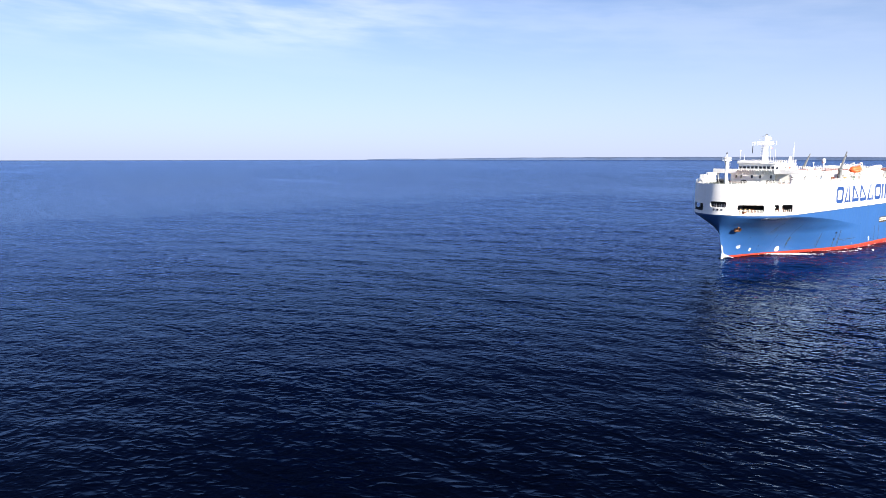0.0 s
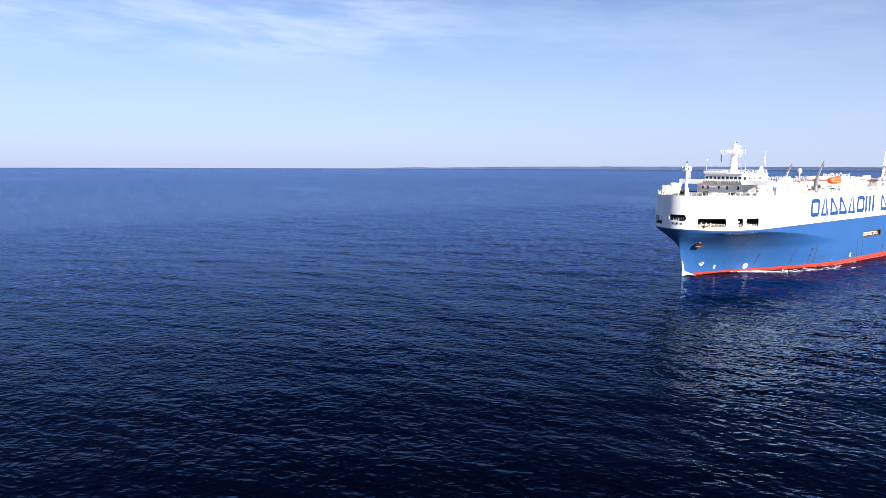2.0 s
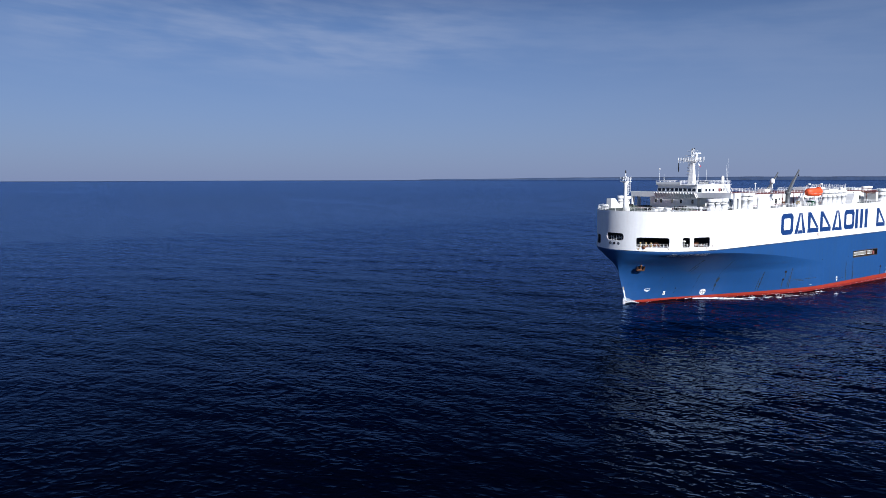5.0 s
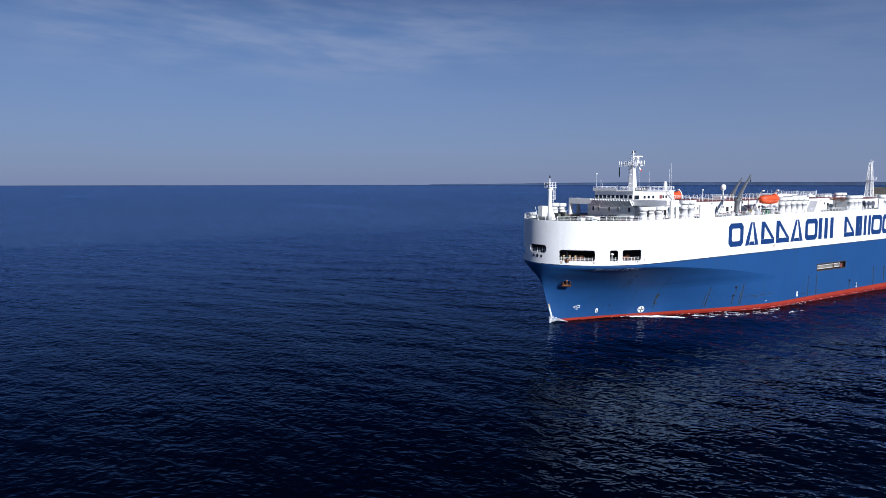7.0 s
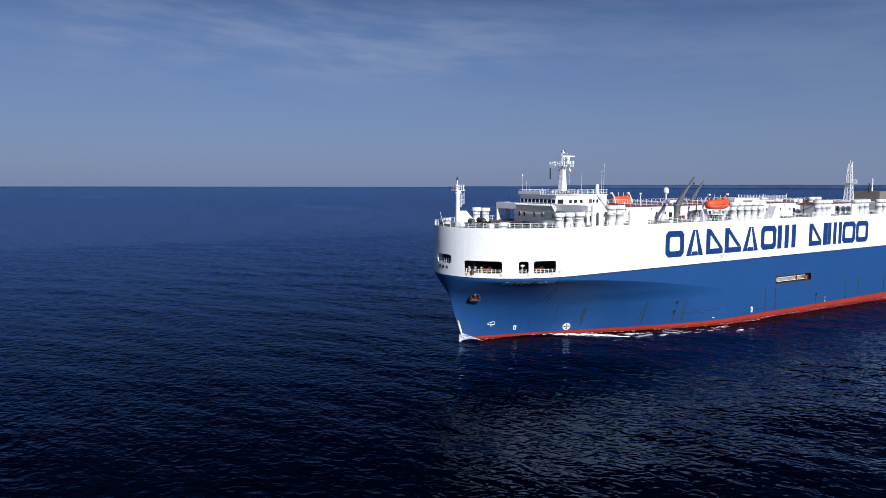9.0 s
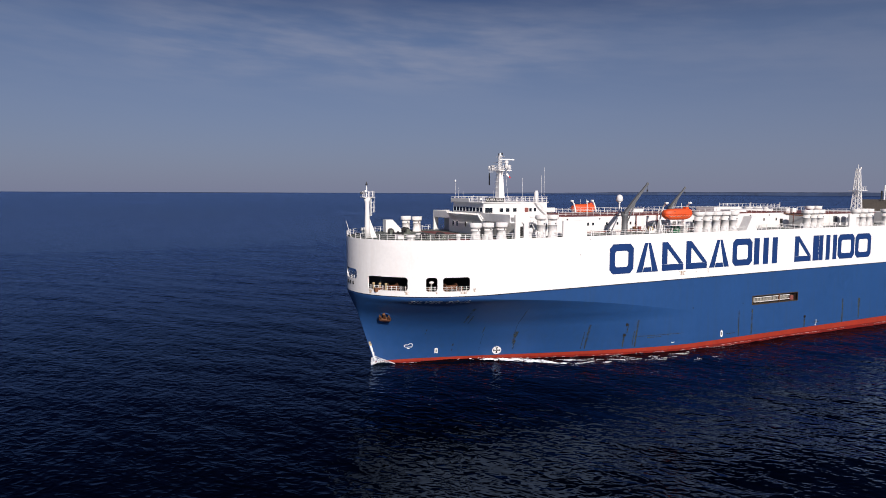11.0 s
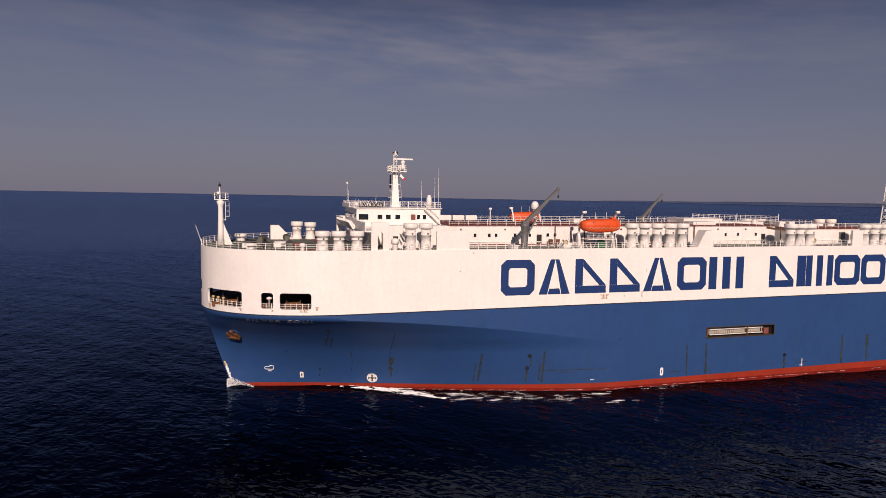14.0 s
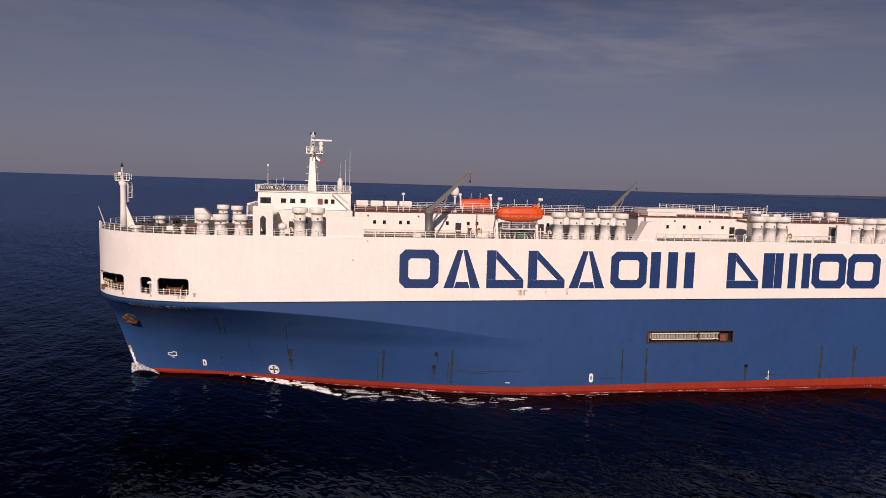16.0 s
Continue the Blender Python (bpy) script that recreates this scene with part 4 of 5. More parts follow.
part("aerial_cap", add_lathe(bmesh.new(), [(0.1, 0), (0.2, 0.15), (0.2, 0.35), (0.05, 0.5)], 10, (WX0 + 0.3, 50.9, R1 + 4.2)), WHITE2, ship)
part("searchlight", add_box(bmesh.new(), 2.4, 3.2, 50.6, 51.1, R1 + 0.4, R1 + 0.9, 0.1), WHITE2, ship)
part("exhaust_stub", smooth_bm(add_lathe(bmesh.new(), [(0.5, 0), (0.45, 1.9), (0.3, 2.1), (0.3, 2.35)], 16, (3.4, 64.0, R1))), WHITE2, ship, "white exhaust stub on the bridge roof")


def stair(x, y0, z0, y1, z1, w=0.8):
    g = empty("deck_stair", ship, pose(0, 0, 0), "steep white steel stair")
    for s in (0, w):
        part("stringer", tube((x + s, y0, z0), (x + s, y1, z1), 0.08, sides=6), WHITE2, g)
        part("handrail", tube((x + s, y0, z0 + 1), (x + s, y1, z1 + 1), 0.04, sides=6), WHITE2, g)
    n = int(abs(z1 - z0) / 0.25)
    for k in range(n):
        f = (k + 0.5) / n
        part("tread", add_box(bmesh.new(), x, x + w, y0 + (y1 - y0) * f - 0.12, y0 + (y1 - y0) * f + 0.12, z0 + (z1 - z0) * f - 0.02, z0 + (z1 - z0) * f + 0.02), WHITE2, g)


stair(4.9, 62.6, ROOF, 65.6, 29.3)
stair(12.3, 56.6, 28.2, 58.2, DZ)


def radar_mast():
    g = empty("radar_mast", ship, pose(-3.3, 59.1, R1), "white radar mast with platforms, scanners and flag")
    bm = bmesh.new()
    pts = [(-0.9, -0.75), (0.9, -0.75), (0.9, 0.75), (-0.9, 0.75)]
    lo = [bm.verts.new((x, y, 0)) for x, y in pts]
    hi = [bm.verts.new((x * 0.52, y * 0.52, 6.8)) for x, y in pts]
    bm.faces.new(lo[::-1]), bm.faces.new(hi)
    for i in range(4):
        bm.faces.new((lo[i], lo[(i + 1) % 4], hi[(i + 1) % 4], hi[i]))
    part("trunk", bm, WHITE2, g)
    part("platform", add_box(bmesh.new(), -2.3, 1.7, -1.1, 1.9, 6.55, 6.72, 0.03), WHITE2, g)
    bm = bmesh.new()
    for x, y in ((-1.8, 0), (1.4, 0), (0, 1.7)):
        add_tube(bm, (x * 0.2, y * 0.2, 5.0), (x, y, 6.6), 0.09, sides=6)
    part("bracket", bm, WHITE2, g)
    railing("platform_rail", [(-2.25, -1.05, 6.7), (1.65, -1.05, 6.7), (1.65, 1.85, 6.7), (-2.25, 1.85, 6.7), (-2.25, -1.05, 6.7)], g, step=0.8)
    bm = bmesh.new()
    for x, y in ((-0.3, -0.3), (0.3, -0.3), (0.3, 0.3), (-0.3, 0.3)):
        add_tube(bm, (x, y, 6.7), (x * 0.8, y * 0.8, 10.0), 0.06, sides=6)
    for k in range(6):
        z = 7.1 + k * 0.5
        for a, b in (((-0.3, -0.3), (0.3, -0.3)), ((0.3, -0.3), (0.3, 0.3)), ((-0.3, 0.3), (0.3, 0.3)), ((-0.3, -0.3), (-0.3, 0.3))):
            add_tube(bm, (*a, z), (*b, z), 0.035, sides=5)
            add_tube(bm, (*a, z), (*b, z + 0.5), 0.025, sides=5)
    part("lattice_top", bm, WHITE2, g)
    part("yard", add_box(bmesh.new(), -2.6, 1.9, -0.08, 0.08, 8.3, 8.42), WHITE2, g)
    part("signal_yard", tube((-5.1, 0.2, 6.9), (3.7, 0.2, 6.9), 0.09, sides=6), WHITE2, g)
    for x in (-5.0, -4.2, -3.3, 2.5, 3.6):
        part("yard_lamp", add_lathe(bmesh.new(), [(0.14, 0), (0.17, 0.3), (0.17, 0.75), (0.06, 0.9)], 10, (x, 0.2, 6.9)), WHITE2, g)
        part("yard_hanger", tube((x, 0.2, 6.3), (x, 0.2, 6.95), 0.05, sides=5), WHITE2, g)
    part("top_spreader", tube((-1.9, 0.1, 9.6), (1.6, 0.1, 9.6), 0.07, sides=6), WHITE2, g)
    part("top_lamp", add_lathe(bmesh.new(), [(0.1, 0), (0.16, 0.1), (0.16, 0.55), (0.05, 0.7)], 10, (-0.1, 0.1, 9.75)), WHITE2, g)
    for z in (2.6, 3.6, 4.6, 5.4):
        part("lamp_bracket", tube((-1.7 + 0.1 * z, 0, z), (0.2, 0, z), 0.06, sides=5), WHITE2, g)
        part("side_lamp", add_box(bmesh.new(), -2.0 + 0.1 * z, -1.6 + 0.1 * z, -0.18, 0.18, z - 0.05, z + 0.35, 0.05), WHITE2, g)
    part("radar_pedestal", add_lathe(bmesh.new(), [(0.35, 0), (0.3, 0.9), (0.42, 1.0), (0.42, 1.5), (0.1, 1.6)], 14, (0.2, 1.5, 7.2)), WHITE2, g)
    part("radar_scanner", add_box(bmesh.new(), 0.0, 0.35, -0.2, 3.4, 8.85, 9.15, 0.06), WHITE2, g, "white bar of the radar scanner")
    part("radar_scanner", add_box(bmesh.new(), -2.2, -0.6, -1.0, -0.7, 7.2, 7.45, 0.06), WHITE2, g)
    part("masthead_lamp", add_lathe(bmesh.new(), [(0.14, 0), (0.16, 0.3), (0.05, 0.45)], 10, (0.05, -0.3, 9.9)), BLACK, g)
    part("masthead_lamp", add_lathe(bmesh.new(), [(0.14, 0), (0.16, 0.3), (0.05, 0.45)], 10, (0.2, 0.4, 10.0)), BLACK, g)
    bm = bmesh.new()
    for k in range(22):
        add_tube(bm, (0.62 - k * 0.014, -0.7 + k * 0.019, 0.3 + k * 0.28), (0.62 - k * 0.014, -0.3 + k * 0.01, 0.3 + k * 0.28), 0.03, sides=4)
    part("rungs", bm, WHITE2, g)
    for z, s in ((1.8, 1.3), (3.0, 1.1), (4.2, 1.0)):
        part("arm", add_box(bmesh.new(), -0.06, 0.06, -s, s, z, z + 0.08), WHITE2, g)
    # a small flag, white over red, on its halyard
    flag = part("flag", add_prism(bmesh.new(), [(0.5, 6.2), (0.75, 6.25), (1.45, 5.5), (1.2, 5.25), (0.55, 5.8)], "x", 1.5, 1.53), WHITE2, g, "small white and red flag")
    part("flag_stripe", add_prism(bmesh.new(), [(1.2, 5.25), (1.45, 5.5), (1.8, 5.15), (1.6, 4.95)], "x", 1.535, 1.55), FLAGRED, g, "red half of the flag")
    part("halyard", tube((1.5, 0.5, 6.6), (1.5, 1.2, 0.2), 0.02, sides=4), WHITE2, g)
    part("day_shape", tube((-4.9, 0.2, 3.6), (-4.9, 0.2, 6.2), 0.14, sides=8), BLACK, g)


FLAGRED = paint("red_flag_cloth", (0.6, 0.02, 0.03), 0.8, vary=0.1)
radar_mast()

# solid side screens on the deck edge
part("side_screen", add_box(bmesh.new(), 15.55, 15.95, 61.9, 67.5, DZ, 28.8, 0.04), WHITE2, ship, "solid white side screen on the deck edge")
part("sloped_screen", add_prism(bmesh.new(), [(112.2, DZ), (115.5, DZ), (115.5, 28.75), (114.0, 28.75)], "x", 13.6, 15.95), WHITE2, ship, "white side screen with a sloped fore edge")
part("screen_slope_plate", add_prism(bmesh.new(), [(112.15, DZ), (112.2, DZ), (114.0, 28.75), (113.95, 28.78)], "x", 13.65, 15.9), WHITE2, ship)
part("side_screen", add_box(bmesh.new(), 15.55, 15.95, 148.8, 151.5, DZ, 28.75, 0.04), WHITE2, ship, "solid white side screen on the deck edge")

# ---- long deckhouses amidships ----
H1 = 29.25


def deckhouse(y0, y1, x0=-10.2, x1=8.0, top=H1, name="deckhouse"):
    h = part(name, add_box(bmesh.new(), x0, x1, y0, y1, DZ, top, 0.04), WHITE2, ship, "long low white deckhouse with small windows")
    part("roof_deck", add_box(bmesh.new(), x0 - 0.25, x1 + 0.25, y0 - 0.2, y1 + 0.2, top, top + 0.1), REDDECK, ship, "red oxide painted house roof")
    railing("roof_rail", [(x1 + 0.1, y0, top + 0.1), (x1 + 0.1, y1, top + 0.1)], step=1.8)
    railing("roof_rail", [(x0 - 0.1, y0, top + 0.1), (x0 - 0.1, y1, top + 0.1)], step=1.8)
    part("wall_ledge", add_box(bmesh.new(), x1, x1 + 0.12, y0, y1, 26.3, 26.42), WHITE2, ship)
    k = y0 + 2.5
    while k < y1:
        part("wall_seam", add_box(bmesh.new(), x1, x1 + 0.04, k, k + 0.06, DZ + 0.1, top - 0.05), WHITE2, ship)
        k += 5.2
    return h


deckhouse(66.4, 113.0)
deckhouse(116.0, 137.0)
deckhouse(143.5, 170.0, x1=9.0, top=28.7)
for y in (69.7, 71.3, 74.0, 75.3, 79.0, 81.9, 85.5, 87.0, 99.5, 104.2, 109.0):
    window(ship, 8.01, y, 27.55, 0.5, 0.6, "p")
for y in (121.6, 124.8, 127.8, 132.2):
    window(ship, 8.01, y, 27.55, 0.5, 0.6, "p")
for y in (83.8, 98.3, 134.1):
    door(ship, 8.0, y, DZ, 1.0, 2.1)
door(ship, 9.0, 153.6, DZ, 1.6, 2.5, GREY)
for y in (117.2, 93.0):
    part("standpipe", tube((8.25, y, DZ), (8.25, y, 29.4), 0.1, sides=8), REDDECK, ship, "red fire main standpipe")
part("fire_main", tube((9.0, 68, DZ + 0.35), (9.0, 112, DZ + 0.35), 0.12, sides=8), REDDECK, ship, "red fire main along the house")
part("rusty_pipe", tube((8.3, 134.8, 29.0), (8.3, 139.5, 28.4), 0.14, sides=8), RUST, ship)
part("rusty_pipe", tube((8.3, 139.5, 28.4), (8.3, 143.5, 28.3), 0.14, sides=8), RUST, ship)


def raft(x, y, z):
    g = loose("liferaft_canister", pose(x, y, z), "white life raft canister on the red house roof", "life raft", "life rafts")
    part("canister", add_box(bmesh.new(), -0.55, 0.55, -1.2, 1.2, 0.2, 1.25, 0.22), WHITE2, g)
    part("cradle", add_box(bmesh.new(), -0.45, 0.45, -0.8, 0.8, 0, 0.18), GREY, g)


for y in (67.6, 70.4, 73.1, 75.9):
    raft(-9.4, y + 0.6, H1 + 0.1)
part("locker", add_box(bmesh.new(), -6, -3.4, 96.8, 99.6, H1 + 0.1, H1 + 0.9, 0.1), WHITE2, ship)
part("light_pole", tube((7.0, 74.5, H1), (7.0, 74.5, 32.1), 0.1, 0.08), WHITE2, ship)
part("light_head", add_lathe(bmesh.new(), [(0.15, 0), (0.3, 0.05), (0.3, 0.3), (0.05, 0.4)], 12, (7.0, 74.5, 32.1)), WHITE2, ship)


def satellite_dome():
    g = empty("satellite_dome", ship, pose(6.9, 83.3, H1), "white satellite dome on a pedestal")
    part("pedestal", smooth_bm(add_lathe(bmesh.new(), [(0.55, 0), (0.2, 0.6), (0.17, 2.6), (0.4, 2.9)], 14)), WHITE2, g)
    part("dome", smooth_bm(add_lathe(bmesh.new(), [(0.45, 2.9), (0.68, 3.1), (0.7, 3.7), (0.62, 4.1), (0.4, 4.4), (0.05, 4.5)], 20)), WHITE2, g)


satellite_dome()


def crane(x, y, h, tip, base_z, r=0.62):
    g = empty("deck_crane", ship, pose(x, y, base_z), "grey deck crane with raised jib and hook")
    part("column", smooth_bm(add_lathe(bmesh.new(), [(r * 1.3, 0), (r * 1.3, 0.15), (r, 0.2), (r, h - 0.8), (r * 1.25, h - 0.6), (r * 1.25, h - 0.2), (r * 0.9, h)], 20)), GREY, g)
    part("winch_house", add_box(bmesh.new(), -0.6, 0.6, -0.5, 0.5, h - 0.7, h + 0.3, 0.08), GREY, g)
    tip = Vector(tip) - Vector((x, y, base_z))
    root = Vector((0, 0.1, h))
    d = tip - root
    side = Vector((1, 0, 0))
    up = side.cross(d).normalized()
    bm = bmesh.new()
    ring = []
    for f, w, t in ((0, 0.32, 0.32), (0.35, 0.28, 0.34), (1, 0.14, 0.15)):
        c = root + d * f
        ring.append([bm.verts.new(c + side * sx * w + up * sz * t) for sx, sz in ((-1, -1), (1, -1), (1, 1), (-1, 1))])
    for a, b in zip(ring, ring[1:]):
        for i in range(4):
            bm.faces.new((a[i], a[(i + 1) % 4], b[(i + 1) % 4], b[i]))
    bm.faces.new(ring[0][::-1]), bm.faces.new(ring[-1])
    part("jib", bm, GREY, g)
    part("ram", tube((0, 0.6, h * 0.55), root + d * 0.38 - up * 0.5, 0.14), GREY, g)
    part("sheave", add_lathe(bmesh.new(), [(0.3, -0.1), (0.3, 0.1), (0.1, 0.12)], 12), GREY, g, m=Matrix.Translation(tip) @ pose(0, 0, 0, 0, 90, 0))
    part("hoist_rope", tube(tip, tip - Vector((0, 0, 1.2)), 0.03, sides=5), BLACK, g)
    part("hook", add_box(bmesh.new(), tip.x - 0.12, tip.x + 0.12, tip.y - 0.12, tip.y + 0.12, tip.z - 1.6, tip.z - 1.15, 0.05), BLACK, g)


crane(15.0, 77.8, 4.5, (14.15, 84.4, 36.0), DZ)
crane(-17.2, 122.0, 4.6, (-17.2, 127.2, 35.4), DZ)


def lifeboat(x, y0, y1, z0, side):
    """A totally enclosed lifeboat held by two davits."""
    L = y1 - y0
    g = loose("lifeboat", pose(x, (y0 + y1) / 2, z0), "enclosed orange lifeboat hanging in white davits", "lifeboat", "lifeboats")
    prof = [(-0.5, 0.3, 1.0, 1.75), (-0.47, 0.7, 0.62, 2.0), (-0.38, 1.08, 0.25, 2.25), (-0.25, 1.25, 0.08, 2.4), (0, 1.32, 0.0, 2.45), (0.25, 1.27, 0.08, 2.45), (0.38, 1.1, 0.25, 2.4), (0.47, 0.8, 0.5, 2.25), (0.5, 0.5, 0.8, 2.0)]

    def shell(lo, hi):
        bm = bmesh.new()
        rings = []
        for s, w, b, t in prof:
            ring = []
            for k in range(13):
                a = lo + (hi - lo) * k / 12
                zc = 1.3
                r = t - zc if math.sin(a) > 0 else zc - b
                e = 0.62
                ring.append(bm.verts.new((w * math.copysign(abs(math.cos(a)) ** e, math.cos(a)), s * L, zc + r * math.copysign(abs(math.sin(a)) ** e, math.sin(a)))))
            rings.append(ring)
        for a, b in zip(rings, rings[1:]):
            for k in range(12):
                bm.faces.new((a[k], a[k + 1], b[k + 1], b[k])).smooth = True
        bm.faces.new(rings[0]), bm.faces.new(rings[-1][::-1])
        return bm
    part("boat_hull", shell(math.pi, 2 * math.pi), ORANGE, g)
    part("canopy", shell(0, math.pi), ORANGE, g)
    for s in (1, -1):
        bm = bmesh.new()
        for (a, wa, _, _), (b, wb, _, _) in zip(prof, prof[1:]):
            add_tube(bm, (s * (wa + 0.03), a * L, 1.3), (s * (wb + 0.03), b * L, 1.3), 0.08, sides=6)
        part("fender", bm, ORANGE, g)
    # grab line in loops along both sides
    for s in (1, -1):
        bm = bmesh.new()
        pts = []
        for k in range(33):
            u = -0.42 + 0.84 * k / 32
            w = next(wa + (wb - wa) * (u - a) / (b - a) for (a, wa, _, _), (b, wb, _, _) in zip(prof, prof[1:]) if a <= u <= b)
            pts.append((s * (w + 0.06), u * L, 0.98 if k % 4 == 0 else 0.84 if k % 2 else 0.78))
        for a, b in zip(pts, pts[1:]):
            add_tube(bm, a, b, 0.035, sides=5)
        part("grab_line", bm, GANG, g, "pale looped grab line")
    for s in (-0.27, 0.05):
        part("side_hatch", add_box(bmesh.new(), side * 1.1 - 0.1, side * 1.1 + 0.1, s * L, s * L + 0.65, 1.55, 1.95, 0.04), BLACK, g)
    part("steering_dome", add_box(bmesh.new(), -0.5, 0.5, L * 0.28, L * 0.4, 2.2, 2.75, 0.15), ORANGE, g)
    for y in (-0.12 * L, 0.16 * L):
        part("aerial", tube((0, y, 2.3), (0, y, 3.6), 0.04, sides=5), WHITE2, g)


def davit(x, y, side):
    g = empty("davit", ship, pose(x, y, DZ), "white curved lifeboat davit")
    bm = bmesh.new()
    pts = [(-1.8 * side, 0.0), (-1.7 * side, 2.2), (-1.3 * side, 4.2), (-0.6 * side, 5.8), (0.2 * side, 6.5), (0.5 * side, 6.3)]
    for a, b in zip(pts, pts[1:]):
        add_tube(bm, (a[0], 0, a[1]), (b[0], 0, b[1]), 0.2, 0.17, 8)
    part("arm", bm, WHITE2, g)
    part("foot", add_prism(bmesh.new(), [(-2.6 * side, 0), (-0.6 * side, 0), (-1.5 * side, 2.6), (-1.9 * side, 2.6)], "y", -0.2, 0.2), WHITE2, g)
    part("fall", tube((0.4 * side, 0, 6.3), (0.1 * side, 0, 5.0), 0.04, sides=5), BLACK, g)
    part("head", add_box(bmesh.new(), 0.2 * side - 0.25, 0.2 * side + 0.25, -0.35, 0.35, 6.25, 6.65, 0.08), WHITE2, g)
    bm = bmesh.new()
    for k in range(3):
        add_tube(bm, (-0.6 * side, -0.5 + k * 0.5, 0), (-0.9 * side, -0.5 + k * 0.5, 1.8), 0.09, sides=6)
    part("cradle_bars", bm, WHITE2, g)


lifeboat(14.4, 88.8, 96.4, 28.35, 1)
davit(14.6, 89.2, 1)
davit(14.6, 95.9, 1)
lifeboat(-16.6, 88.2, 95.0, 28.75, -1)
davit(-16.8, 88.5, -1)
davit(-16.8, 94.9, -1)
# gear under the boats
part("boat_winch", add_box(bmesh.new(), 12.6, 13.8, 92.6, 94.2, DZ, DZ + 1.2, 0.15), GREEN, ship, "green boat winch")
part("boat_winch_drum", tube((12.4, 93.4, DZ + 0.9), (14.1, 93.4, DZ + 0.9), 0.55, sides=16), GREEN, ship)
part("deck_locker", add_box(bmesh.new(), 12.4, 13.6, 86.0, 87.8, DZ, DZ + 0.9, 0.1), WHITE2, ship)
part("deck_locker", add_box(bmesh.new(), 13.5, 15.2, 75.4, 76.6, DZ, DZ + 0.75, 0.05), WHITE2, ship)
part("boat_platform", add_box(bmesh.new(), 13.2, 15.6, 89.6, 95.4, DZ + 1.6, DZ + 1.72), WHITE2, ship)
railing("platform_rail", [(15.55, 89.6, DZ + 1.7), (15.55, 95.4, DZ + 1.7)], height=0.9, step=1.1)
bm = bmesh.new()
rng_g = random.Random(8)
for k in range(16):
    y = 84.6 + k * 0.75
    add_tube(bm, (13.2 + rng_g.uniform(-0.8, 0.8), y, DZ), (13.2 + rng_g.uniform(-0.8, 0.8), y + rng_g.uniform(-0.5, 0.5), DZ + rng_g.uniform(0.9, 2.4)), 0.07, sides=6)
part("davit_stays", bm, WHITE2, ship)
for y, c in ((85.2, RUST), (86.6, REDDECK)):
    part("hose_box", add_box(bmesh.new(), 9.0, 9.5, y, y + 0.7, DZ + 0.5, DZ + 1.3, 0.04), c, ship)



def gooseneck(x, y, h):
    """An air pipe bent over at its top."""
    g = empty("air_pipe", ship, pose(x, y, DZ), "white bent air pipe on the deck")
    part("riser", tube((0, 0, 0), (0, 0, h), 0.09, sides=8), WHITE2, g)
    bm = bmesh.new()
    pts = [(0, 0.22 - 0.22 * math.cos(math.pi * k / 6), h + 0.22 * math.sin(math.pi * k / 6)) for k in range(7)]
    for a, b in zip(pts, pts[1:]):
        add_tube(bm, a, b, 0.09, sides=8)
    part("bend", bm, WHITE2, g)
    part("float_head", tube((0, 0.44, h - 0.3), (0, 0.44, h), 0.15, sides=10), WHITE2, g)


for y, h in ((56.4, 1.1), (69.5, 0.9), (84.6, 1.2), (87.3, 0.9), (97.4, 1.2), (117.5, 1.0), (124.0, 1.0), (132.0, 1.1), (145.0, 1.0)):
    gooseneck(14.9, y, h)


def hose_reel(x, y):
    g = empty("hose_reel", ship, pose(x, y, DZ), "yellow hose reel on a white stand")
    bm = bmesh.new()
    for e in (-0.4, 0.4):
        add_tube(bm, (0, e, 0), (0, e * 0.4, 1.0), 0.05, sides=6)
    part("stand", bm, WHITE2, g)
    part("drum", tube((0, -0.3, 1.0), (0, 0.3, 1.0), 0.3, sides=14), OCHRE, g)
    for e in (-0.32, 0.32):
        part("flange", tube((0, e - 0.03, 1.0), (0, e + 0.03, 1.0), 0.52, sides=18), OCHRE, g)


for y in (86.3, 141.5):
    hose_reel(13.4, y)
for y in (86.9, 112.5, 138.2):
    part("standpipe", tube((8.3, y, DZ), (8.3, y, 29.2), 0.09, sides=8), REDDECK, ship, "red fire main standpipe")
for y in (68.6, 77.0, 100.8, 106.6, 122.9, 129.6):
    part("wall_lamp", add_box(bmesh.new(), 8.0, 8.22, y - 0.12, y + 0.12, 28.5, 28.75, 0.04), BLACK, ship, "small dark wall lamp")
for y in (99.3, 102.0, 104.7, 107.4, 110.1):
    cargo_vent(14.1, y, 4.45, 1.22, 0.86)
for y in (134.8, 137.2, 139.5):
    cargo_vent(14.4, y, 4.4, 1.22, 0.88)
for y in (153.5, 156.2, 158.8):
    cargo_vent(14.4, y, 4.35, 1.22, 0.88)
for y in (158.8, 162.1):
    cargo_vent(-2.0, y, 4.8, 1.2, 0.85)
for y in (150.0, 154.0):
    cargo_vent(-15.0, y, 4.3, 1.2, 0.85)
for y in (166.0, 169.0, 172.0):
    cargo_vent(14.4, y, 4.3, 1.22, 0.88)


# ---- gear on the after houses ----
part("funnel_casing", add_box(bmesh.new(), -9, -3, 123.0, 133.0, H1 + 0.1, H1 + 1.1, 0.1), WHITE2, ship, "low white casing on the after house roof")
part("roof_box", add_box(bmesh.new(), 2.5, 5.5, 119.0, 124.5, H1 + 0.1, H1 + 0.75, 0.08), WHITE2, ship)
for y in (126.0, 137.6, 149.1):
    part("roof_pole", tube((-4, y, H1), (-4, y, H1 + 2.2), 0.08, sides=6), WHITE2, ship)
mushroom(-1.0, 139.8, 0.5, 4.6)
